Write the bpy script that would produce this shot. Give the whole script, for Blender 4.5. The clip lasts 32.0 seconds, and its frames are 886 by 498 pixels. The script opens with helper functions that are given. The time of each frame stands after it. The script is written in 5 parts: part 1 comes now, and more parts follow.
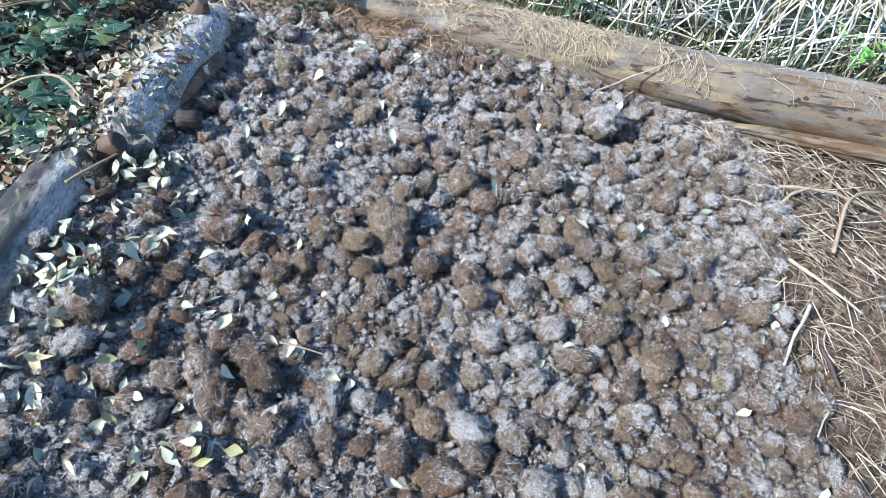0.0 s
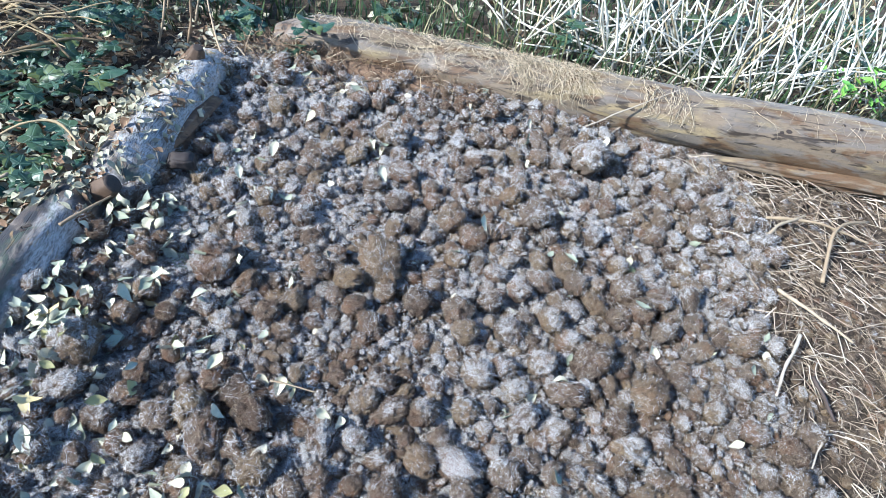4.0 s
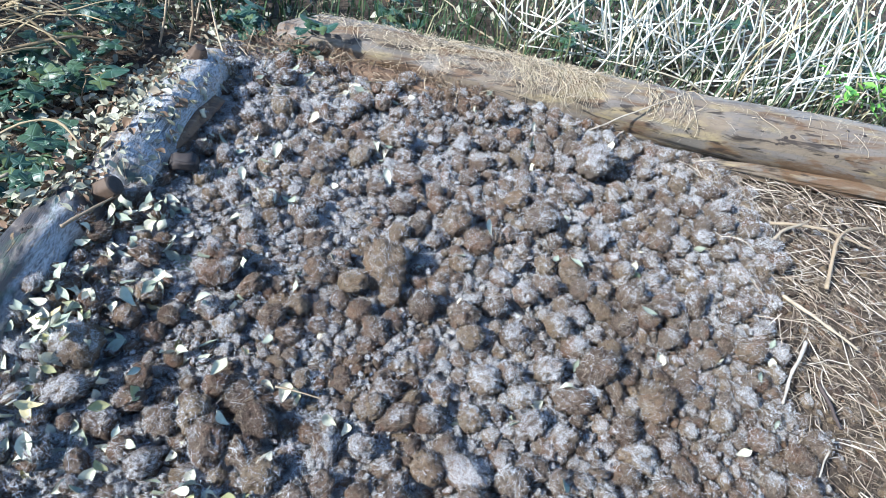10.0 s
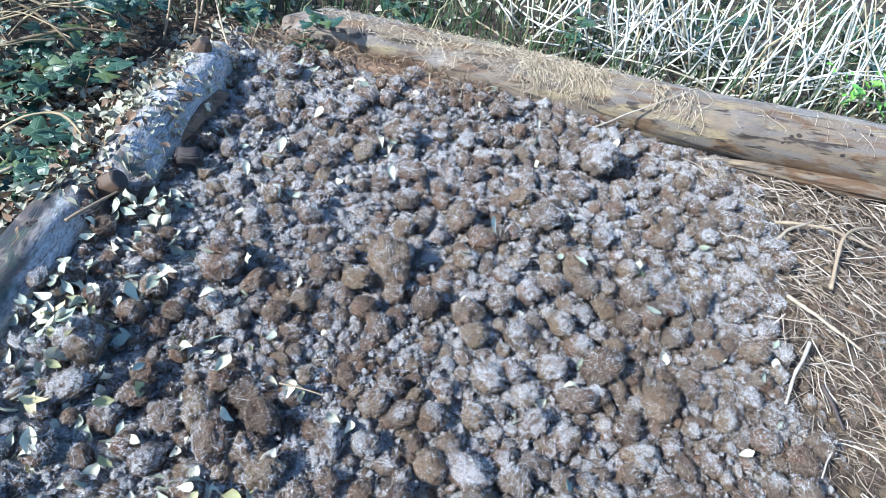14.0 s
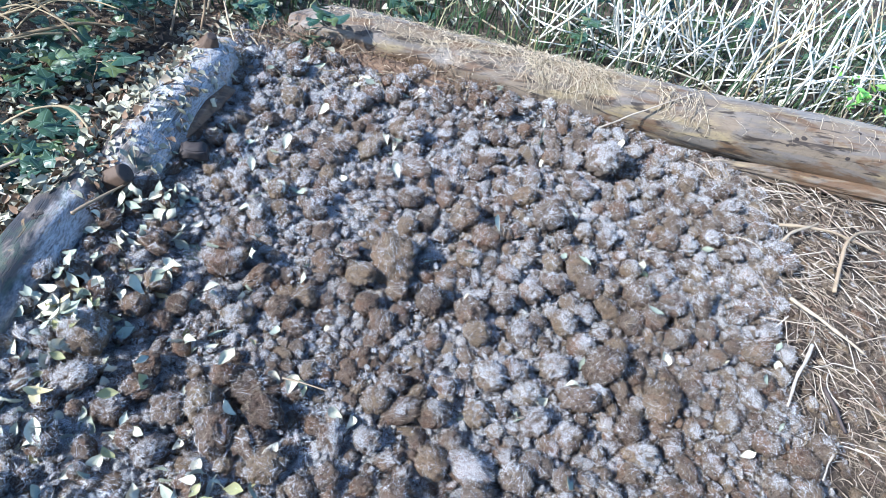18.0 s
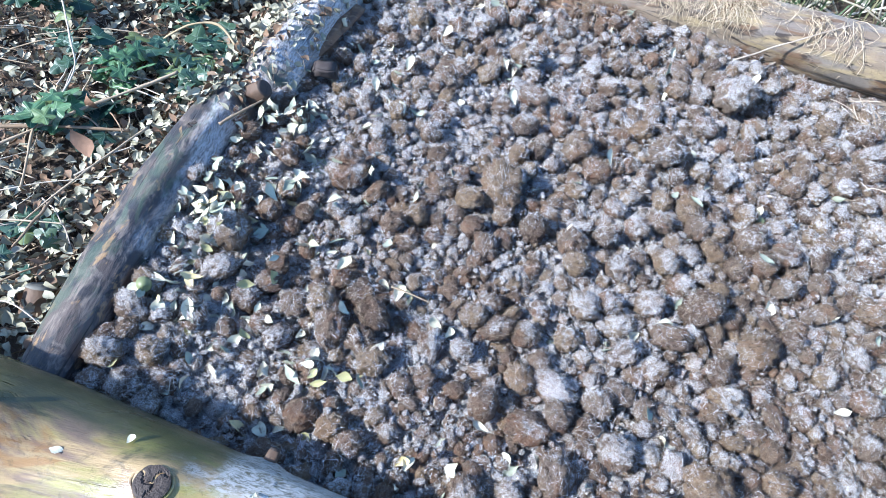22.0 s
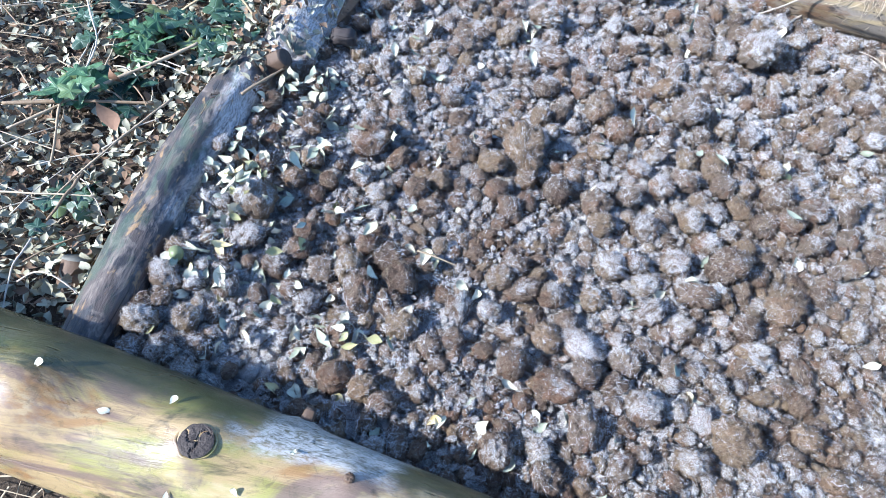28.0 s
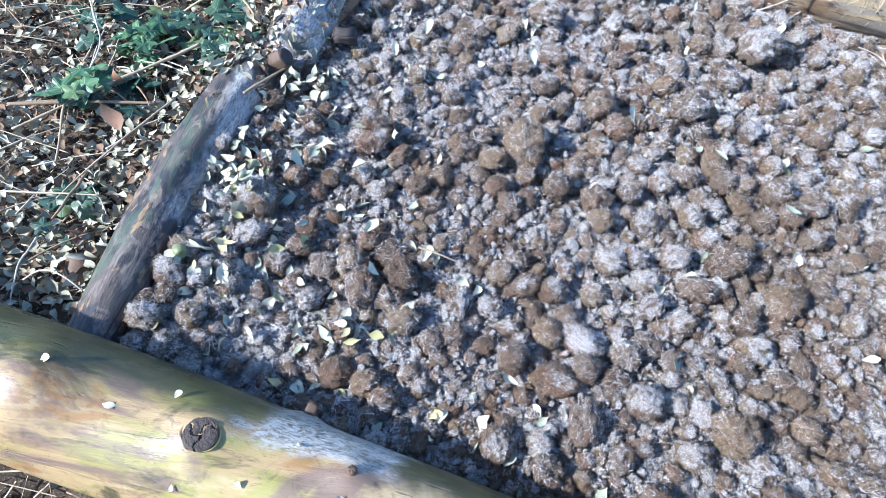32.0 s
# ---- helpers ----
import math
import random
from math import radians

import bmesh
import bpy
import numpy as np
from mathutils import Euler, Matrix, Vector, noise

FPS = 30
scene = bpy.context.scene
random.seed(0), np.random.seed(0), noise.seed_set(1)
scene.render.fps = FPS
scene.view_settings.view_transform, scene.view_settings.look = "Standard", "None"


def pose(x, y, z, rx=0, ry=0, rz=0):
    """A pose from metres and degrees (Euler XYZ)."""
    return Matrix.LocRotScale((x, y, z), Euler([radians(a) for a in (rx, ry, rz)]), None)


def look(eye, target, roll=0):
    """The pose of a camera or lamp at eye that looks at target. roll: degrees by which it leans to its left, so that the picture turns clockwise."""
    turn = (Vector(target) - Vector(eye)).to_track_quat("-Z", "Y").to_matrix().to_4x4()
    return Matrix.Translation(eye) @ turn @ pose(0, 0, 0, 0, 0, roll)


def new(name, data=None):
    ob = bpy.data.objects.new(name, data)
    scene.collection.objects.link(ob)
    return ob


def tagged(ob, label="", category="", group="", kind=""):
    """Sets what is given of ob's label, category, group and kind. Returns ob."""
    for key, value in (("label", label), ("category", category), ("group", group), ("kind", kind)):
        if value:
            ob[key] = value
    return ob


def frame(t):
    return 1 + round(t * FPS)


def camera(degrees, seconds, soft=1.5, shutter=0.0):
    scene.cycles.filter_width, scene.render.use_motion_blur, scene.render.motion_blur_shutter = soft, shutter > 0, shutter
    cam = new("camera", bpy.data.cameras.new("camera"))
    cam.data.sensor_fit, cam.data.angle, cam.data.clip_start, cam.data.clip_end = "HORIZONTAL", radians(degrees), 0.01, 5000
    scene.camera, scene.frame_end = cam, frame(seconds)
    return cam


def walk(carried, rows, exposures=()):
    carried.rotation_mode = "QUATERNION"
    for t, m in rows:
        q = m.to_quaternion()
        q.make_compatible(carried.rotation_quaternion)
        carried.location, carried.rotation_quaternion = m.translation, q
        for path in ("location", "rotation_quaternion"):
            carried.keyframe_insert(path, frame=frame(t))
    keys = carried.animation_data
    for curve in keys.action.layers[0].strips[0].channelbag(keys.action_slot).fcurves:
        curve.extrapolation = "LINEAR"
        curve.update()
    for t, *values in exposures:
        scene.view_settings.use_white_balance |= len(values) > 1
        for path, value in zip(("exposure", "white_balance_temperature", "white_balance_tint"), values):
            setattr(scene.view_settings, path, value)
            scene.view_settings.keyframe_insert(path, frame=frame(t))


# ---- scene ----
FOV = 71.09
cam = camera(FOV, 32.0, soft=0.4)
PATH = [
    (0, (0.0959, 0.4118, 1.2547), (0.3519, 1.4960, 0.1062), 15.89),
    (0.5, (0.0975, 0.4120, 1.2510), (0.3565, 1.5019, 0.1086), 15.83),
    (1, (0.1305, 0.4141, 1.2869), (0.4055, 1.5237, 0.1675), 13.80),
    (1.5, (0.1598, 0.4050, 1.2990), (0.4708, 1.5269, 0.2015), 12.00),
    (2, (0.1466, 0.3990, 1.2973), (0.4192, 1.5256, 0.1944), 11.55),
    (2.5, (0.1265, 0.3970, 1.2808), (0.3786, 1.5291, 0.1786), 11.96),
    (4.5, (0.1105, 0.4028, 1.2691), (0.3638, 1.5544, 0.1876), 14.65),
    (5, (0.1032, 0.4063, 1.2658), (0.3528, 1.5519, 0.1771), 14.47),
    (5.5, (0.0984, 0.4043, 1.2710), (0.3372, 1.5547, 0.1849), 13.49),
    (6, (0.0975, 0.4025, 1.2750), (0.3352, 1.5531, 0.1888), 13.77),
    (6.5, (0.0957, 0.4101, 1.2741), (0.3465, 1.5602, 0.1904), 14.06),
    (7, (0.0957, 0.4060, 1.2710), (0.3456, 1.5599, 0.1911), 14.16),
    (7.5, (0.0962, 0.4123, 1.2734), (0.3511, 1.5620, 0.1903), 14.38),
    (8, (0.0934, 0.4141, 1.2677), (0.3564, 1.5648, 0.1875), 14.99),
    (8.5, (0.0886, 0.4191, 1.2685), (0.3473, 1.5671, 0.1844), 14.84),
    (9, (0.0889, 0.4202, 1.2731), (0.3478, 1.5664, 0.1872), 15.06),
    (9.5, (0.0876, 0.4232, 1.2633), (0.3605, 1.5663, 0.1776), 15.56),
    (10, (0.0869, 0.4199, 1.2645), (0.3503, 1.5686, 0.1823), 15.16),
    (10.5, (0.0819, 0.4197, 1.2700), (0.3230, 1.5634, 0.1774), 14.56),
    (11, (0.0806, 0.4207, 1.2670), (0.3271, 1.5674, 0.1787), 14.82),
    (11.5, (0.0795, 0.4232, 1.2632), (0.3337, 1.5664, 0.1730), 15.07),
    (12, (0.0783, 0.4297, 1.2681), (0.3423, 1.5670, 0.1741), 15.55),
    (12.5, (0.0774, 0.4327, 1.2658), (0.3424, 1.5696, 0.1717), 16.06),
    (13, (0.0748, 0.4349, 1.2637), (0.3482, 1.5731, 0.1729), 16.05),
    (13.5, (0.0757, 0.4335, 1.2632), (0.3478, 1.5698, 0.1701), 16.15),
    (14, (0.0778, 0.4305, 1.2689), (0.3400, 1.5665, 0.1731), 15.75),
    (14.5, (0.0754, 0.4297, 1.2643), (0.3416, 1.5678, 0.1716), 15.85),
    (16.5, (0.0768, 0.4265, 1.2688), (0.3364, 1.5640, 0.1740), 15.90),
    (17, (0.0718, 0.4195, 1.2680), (0.3139, 1.5614, 0.1737), 15.43),
    (17.5, (0.0723, 0.4239, 1.2713), (0.3185, 1.5628, 0.1748), 15.60),
    (18, (0.0747, 0.4244, 1.2659), (0.3308, 1.5605, 0.1688), 16.28),
    (18.5, (0.0722, 0.4256, 1.2638), (0.3306, 1.5591, 0.1645), 16.32),
    (19, (0.0655, 0.4148, 1.2698), (0.3014, 1.5431, 0.1602), 16.16),
    (19.5, (0.0529, 0.3663, 1.3095), (0.1920, 1.4853, 0.1743), 13.69),
    (20, (0.0785, 0.3201, 1.3286), (0.1840, 1.3708, 0.1265), 11.83),
    (20.5, (0.1066, 0.3259, 1.3404), (0.1180, 1.2847, 0.0595), 8.30),
    (21, (0.1013, 0.3475, 1.3449), (0.1046, 1.3167, 0.0718), 10.16),
    (21.5, (0.1013, 0.3761, 1.3372), (0.0853, 1.3310, 0.0535), 10.31),
    (22, (0.0879, 0.3857, 1.3373), (0.0888, 1.3475, 0.0587), 11.58),
    (22.5, (0.0833, 0.3832, 1.3373), (0.0735, 1.3393, 0.0544), 10.26),
    (23, (0.0792, 0.3695, 1.3364), (0.0582, 1.3260, 0.0540), 9.74),
    (23.5, (0.0740, 0.3570, 1.3302), (0.0563, 1.3037, 0.0405), 9.69),
    (24, (0.0704, 0.3549, 1.3296), (0.0552, 1.3035, 0.0412), 9.94),
    (24.5, (0.0701, 0.3552, 1.3303), (0.0510, 1.2998, 0.0391), 9.86),
    (25, (0.0754, 0.3592, 1.3341), (0.0403, 1.2738, 0.0218), 8.40),
    (25.5, (0.0772, 0.3574, 1.3350), (0.0401, 1.2711, 0.0220), 8.22),
    (27.5, (0.0712, 0.3606, 1.3309), (0.0460, 1.2615, 0.0089), 8.77),
    (28, (0.0703, 0.3589, 1.3300), (0.0434, 1.2575, 0.0065), 8.81),
    (28.5, (0.0719, 0.3584, 1.3284), (0.0472, 1.2550, 0.0035), 8.88),
    (29, (0.0719, 0.3587, 1.3324), (0.0476, 1.2573, 0.0088), 8.73),
    (29.5, (0.0748, 0.3553, 1.3331), (0.0467, 1.2535, 0.0093), 8.47),
    (30, (0.0744, 0.3517, 1.3305), (0.0455, 1.2521, 0.0082), 8.42),
    (30.5, (0.0759, 0.3514, 1.3326), (0.0433, 1.2509, 0.0098), 8.04),
    (31, (0.0787, 0.3484, 1.3368), (0.0420, 1.2456, 0.0125), 7.91),
    (31.5, (0.0789, 0.3485, 1.3365), (0.0424, 1.2448, 0.0117), 7.86),
    (32, (0.0779, 0.3443, 1.3341), (0.0425, 1.2434, 0.0111), 8.02),
]
import numpy
from mathutils.bvhtree import BVHTree

EXPOSURES = [(0, 1.2, 4850, 5), (9, 1.22, 4850, 5), (13, 1.26, 4690, 4), (15, 1.32, 4690, 7), (19, 1.34, 4690, 8), (21, 1.48, 4730, 9), (32, 1.52, 4730, 9)]
walk(cam, [(t, look(eye, target, roll)) for t, eye, target, roll in PATH], EXPOSURES)

# ---- light: a frosty morning, low weak sun behind the camera, wide pale sky ----
SUN_ELEVATION, SUN_TURN = radians(36), radians(246)
world = bpy.data.worlds.new("sky")
scene.world = world
world.use_nodes = True
sky = world.node_tree.nodes.new("ShaderNodeTexSky")
sky.sky_type, sky.sun_disc = "NISHITA", False
sky.sun_elevation, sky.sun_rotation = SUN_ELEVATION, SUN_TURN
background = world.node_tree.nodes["Background"]
background.inputs["Strength"].default_value = 0.105
world.node_tree.links.new(sky.outputs[0], background.inputs["Color"])
lamp = bpy.data.lights.new("sun", "SUN")
lamp.energy, lamp.angle, lamp.color = 4.4, radians(2), (1.0, 0.84, 0.66)
sun = new("sun", lamp)
to_sun = Vector((math.sin(SUN_TURN) * math.cos(SUN_ELEVATION), math.cos(SUN_TURN) * math.cos(SUN_ELEVATION), math.sin(SUN_ELEVATION)))
sun.matrix_world = look(to_sun * 20, (0, 0, 0))


# ---- helpers for meshes ----
def part(name, data, material, parent=None, label="", smooth=True):
    """Links a bmesh or a (verts, faces) pair as one mesh object under its parent."""
    if isinstance(data, bmesh.types.BMesh):
        me = bpy.data.meshes.new(name)
        data.to_mesh(me)
        data.free()
    else:
        me = bpy.data.meshes.new(name)
        me.from_pydata([tuple(v) for v in data[0]], [], data[1])
    me.materials.append(material)
    if smooth:
        me.polygons.foreach_set("use_smooth", [True] * len(me.polygons))
    me.update()
    ob = new(name, me)
    if parent:
        ob.parent = parent
    if label:
        tagged(ob, label)
    return ob


def tube(points, radii, sides=8, closed=True, wobble=0.0, rng=random):
    """Verts and faces of a tube along points; radii a number or one a point."""
    points = [Vector(p) for p in points]
    n = len(points)
    if not hasattr(radii, "__len__"):
        radii = [radii] * n
    verts, faces = [], []
    side = None
    for i, p in enumerate(points):
        d = (points[min(i + 1, n - 1)] - points[max(i - 1, 0)]).normalized()
        if side is None:
            side = d.orthogonal().normalized()
        side = (side - d * side.dot(d)).normalized()
        up = d.cross(side)
        for k in range(sides):
            a = 2 * math.pi * k / sides
            r = radii[i] * (1 + wobble * rng.uniform(-1, 1))
            verts.append(p + (side * math.cos(a) + up * math.sin(a)) * r)
    for i in range(n - 1):
        for k in range(sides):
            k2 = (k + 1) % sides
            faces.append((i * sides + k, i * sides + k2, (i + 1) * sides + k2, (i + 1) * sides + k))
    if closed:
        faces.append(tuple(reversed(range(sides))))
        faces.append(tuple(range((n - 1) * sides, n * sides)))
    return verts, faces


def bend(a, b, sag=0.0, wander=0.0, steps=6, rng=random):
    """Points from a to b, bowed by sag upwards and wandering sideways."""
    a, b = Vector(a), Vector(b)
    pts = []
    w = Vector((rng.uniform(-1, 1), rng.uniform(-1, 1), rng.uniform(-0.4, 0.4))) * wander
    for i in range(steps + 1):
        f = i / steps
        s = math.sin(math.pi * f)
        kink = Vector((rng.uniform(-1, 1), rng.uniform(-1, 1), rng.uniform(-0.5, 0.5))) * wander * 0.25
        pts.append(a.lerp(b, f) + Vector((0, 0, sag * s)) + w * s + (kink if 0 < i < steps else Vector()))
    return pts


def merge(pieces):
    verts, faces = [], []
    for v, f in pieces:
        o = len(verts)
        verts.extend(v)
        faces.extend(tuple(i + o for i in face) for face in f)
    return verts, faces


# ---- materials ----
class Nodes:
    """Short hand for a node material."""

    def __init__(self, name, roughness=0.85, specular=0.3):
        self.mat = bpy.data.materials.new(name)
        self.mat.use_nodes = True
        self.tree = self.mat.node_tree
        self.bsdf = self.tree.nodes["Principled BSDF"]
        self.bsdf.inputs["Roughness"].default_value = roughness
        self.bsdf.inputs["Specular IOR Level"].default_value = specular
        self.geo = self.tree.nodes.new("ShaderNodeNewGeometry")
        self.info = self.tree.nodes.new("ShaderNodeObjectInfo")

    def put(self, node, key, value):
        if value is None:
            return
        if isinstance(value, bpy.types.NodeSocket):
            self.tree.links.new(value, node.inputs[key])
        elif isinstance(value, tuple) and len(value) == 3 and node.inputs[key].type == "RGBA":
            node.inputs[key].default_value = (*value, 1)
        else:
            node.inputs[key].default_value = value

    def noise(self, scale, detail=4.0, rough=0.55, vector=None, distort=0.0):
        n = self.tree.nodes.new("ShaderNodeTexNoise")
        for k, v in (("Scale", scale), ("Detail", detail), ("Roughness", rough), ("Distortion", distort)):
            n.inputs[k].default_value = v
        self.put(n, "Vector", vector if vector is not None else self.geo.outputs["Position"])
        return n.outputs["Fac"]

    def voronoi(self, scale, vector=None, feature="F1"):
        n = self.tree.nodes.new("ShaderNodeTexVoronoi")
        n.feature = feature
        n.inputs["Scale"].default_value = scale
        self.put(n, "Vector", vector if vector is not None else self.geo.outputs["Position"])
        return n.outputs["Distance"]

    def math(self, op, a, b=None, c=None):
        n = self.tree.nodes.new("ShaderNodeMath")
        n.operation = op
        for i, v in enumerate((a, b, c)):
            self.put(n, i, v)
        return n.outputs[0]

    def span(self, v, lo, hi, a=0.0, b=1.0):
        n = self.tree.nodes.new("ShaderNodeMapRange")
        n.interpolation_type = "SMOOTHSTEP"
        for i, x in enumerate((v, lo, hi, a, b)):
            self.put(n, i, x)
        return n.outputs[0]

    def mix(self, f, a, b):
        n = self.tree.nodes.new("ShaderNodeMix")
        n.data_type = "RGBA"
        self.put(n, 0, f)
        self.put(n, 6, a)
        self.put(n, 7, b)
        return n.outputs[2]

    def scaled(self, vector, x, y, z):
        n = self.tree.nodes.new("ShaderNodeVectorMath")
        n.operation = "MULTIPLY"
        self.put(n, 0, vector)
        n.inputs[1].default_value = (x, y, z)
        return n.outputs[0]

    def local(self):
        n = self.tree.nodes.new("ShaderNodeTexCoord")
        return n.outputs["Object"]

    def shifted(self, vector, by):
        n = self.tree.nodes.new("ShaderNodeVectorMath")
        n.operation = "ADD"
        self.put(n, 0, vector)
        self.put(n, 1, by)
        return n.outputs[0]

    def axis(self, vector, i):
        n = self.tree.nodes.new("ShaderNodeSeparateXYZ")
        self.put(n, 0, vector)
        return n.outputs[i]

    def bump(self, height, strength, distance, under=None):
        n = self.tree.nodes.new("ShaderNodeBump")
        n.inputs["Strength"].default_value = strength
        n.inputs["Distance"].default_value = distance
        self.put(n, "Height", height)
        self.put(n, "Normal", under)
        return n.outputs[0]

    def done(self, colour, normal=None, rough=None):
        self.put(self.bsdf, "Base Color", colour)
        self.put(self.bsdf, "Normal", normal)
        self.put(self.bsdf, "Roughness", rough)
        return self.mat


FROST = (0.86, 0.85, 0.83)


def frost_field(m):
    """Where the rime lies thick: in patches, less where the fresh dung keeps warm."""
    pos = m.geo.outputs["Position"]
    x, y = m.axis(pos, 0), m.axis(pos, 1)
    f = m.math("ADD", m.math("MULTIPLY", m.noise(2.6, 3.0, 0.6), 0.40), m.math("MULTIPLY", m.noise(13.0, 3.0, 0.6), 0.60))
    f = m.math("ADD", f, m.math("ADD", m.math("MULTIPLY_ADD", m.noise(42.0, 4.0, 0.7), 0.50, -0.30), m.math("MULTIPLY", m.noise(170.0, 3.0, 0.7), 0.45)))
    f = m.math("ADD", f, m.span(x, -0.5, 0.9, 0.075, 0.0))
    f = m.math("ADD", f, m.span(y, 1.4, 2.3, 0.0, 0.04))
    a, b = m.math("MULTIPLY_ADD", x, 1.9, 0.25), m.math("MULTIPLY_ADD", y, 2.6, -3.5)
    near = m.math("ADD", m.math("MULTIPLY", a, a), m.math("MULTIPLY", b, b))
    return m.math("ADD", f, m.span(near, 0.05, 0.8, -0.06, 0.0))


def frost_mask(m, amount, extra=None):
    """Rime in patches, as fine grains, thicker on what faces the sky."""
    up = m.axis(m.geo.outputs["Normal"], 2)
    s = m.math("ADD", frost_field(m), m.math("MULTIPLY", up, 0.30))
    if extra is not None:
        s = m.math("ADD", s, extra)
    patch = m.span(s, 1.00 - amount, 1.18 - amount)
    grain = m.span(m.noise(430.0, 3.0, 0.8), 0.42, 0.60, 0.12, 1.0)
    return m.math("MULTIPLY", patch, grain)


def dung_material(name, frost, each, spread=0.05, light=1.0, clear=0.0, open_end=0.02):
    m = Nodes(name, 0.95, 0.12)
    pos = m.geo.outputs["Position"]
    rnd = m.info.outputs["Random"] if each else m.geo.outputs["Random Per Island"]
    broad = m.noise(3.0, 3.0, 0.6)
    mid = m.noise(70.0, 6.0, 0.7)
    tan = tuple(v * light for v in (0.195, 0.145, 0.108))
    red = tuple(v * light for v in (0.155, 0.097, 0.064))
    c = m.mix(m.span(broad, 0.40, 0.60), red, tan)
    c = m.mix(m.span(m.axis(pos, 0), 0.2, 1.2, 0.0, 0.55), c, (0.195, 0.155, 0.112))
    c = m.mix(m.span(m.noise(15.0, 2.0), 0.50, 0.62, 0.0, 0.8), c, (0.22, 0.115, 0.065))
    c = m.mix(m.span(rnd, 0.60, 1.0, 0.0, 0.8), c, (0.31, 0.225, 0.125))
    c = m.mix(m.span(rnd, 0.34, 0.0, 0.0, 0.8), c, (0.085, 0.057, 0.042))
    # crease shade painted in: low spots of the bump go near black
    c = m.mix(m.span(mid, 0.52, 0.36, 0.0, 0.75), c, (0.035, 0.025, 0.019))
    warp = m.shifted(m.scaled(pos, 1, 1, 1), m.math("MULTIPLY", m.noise(22.0, 2.0, 0.5), 0.05))
    strands = []
    for k in ((460, 460, 60), (60, 460, 460), (460, 60, 460)):
        strands.append(m.noise(1.0, 3.0, 0.6, m.scaled(warp, *k), 1.2))
    top = m.math("MAXIMUM", m.math("MAXIMUM", strands[0], strands[1]), strands[2])
    hair = m.span(top, 0.56, 0.66)
    c = m.mix(m.math("MULTIPLY", hair, 0.6), c, (0.46, 0.38, 0.27))
    # shade between the raised strands, put into the colour as well
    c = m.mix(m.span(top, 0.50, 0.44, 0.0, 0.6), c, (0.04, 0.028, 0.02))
    tops = m.span(m.axis(pos, 0), -0.1, 1.0, -clear, open_end)
    ice = frost_mask(m, frost, m.math("ADD", tops, m.span(m.math("FRACT", m.math("MULTIPLY", rnd, 7.3)), 0.2, 0.8, -spread, spread)))
    c = m.mix(m.math("MULTIPLY", ice, 0.85), c, FROST)
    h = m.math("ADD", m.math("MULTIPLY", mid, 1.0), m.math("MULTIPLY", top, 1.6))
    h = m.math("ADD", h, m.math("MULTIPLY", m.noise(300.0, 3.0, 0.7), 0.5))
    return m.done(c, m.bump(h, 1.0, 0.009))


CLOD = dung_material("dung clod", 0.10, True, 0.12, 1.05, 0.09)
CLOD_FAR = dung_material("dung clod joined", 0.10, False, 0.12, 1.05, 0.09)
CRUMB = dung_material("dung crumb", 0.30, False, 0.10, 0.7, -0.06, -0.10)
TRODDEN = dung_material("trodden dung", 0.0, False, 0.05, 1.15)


def soil_material():
    m = Nodes("litter soil", 0.95, 0.1)
    a, b = m.noise(7.0, 4.0, 0.6), m.noise(120.0, 5.0, 0.7)
    c = m.mix(m.span(a, 0.35, 0.65), (0.040, 0.032, 0.024), (0.105, 0.080, 0.056))
    c = m.mix(m.span(b, 0.5, 0.72), c, (0.20, 0.155, 0.11))
    return m.done(c, m.bump(b, 0.8, 0.008))


SOIL = soil_material()


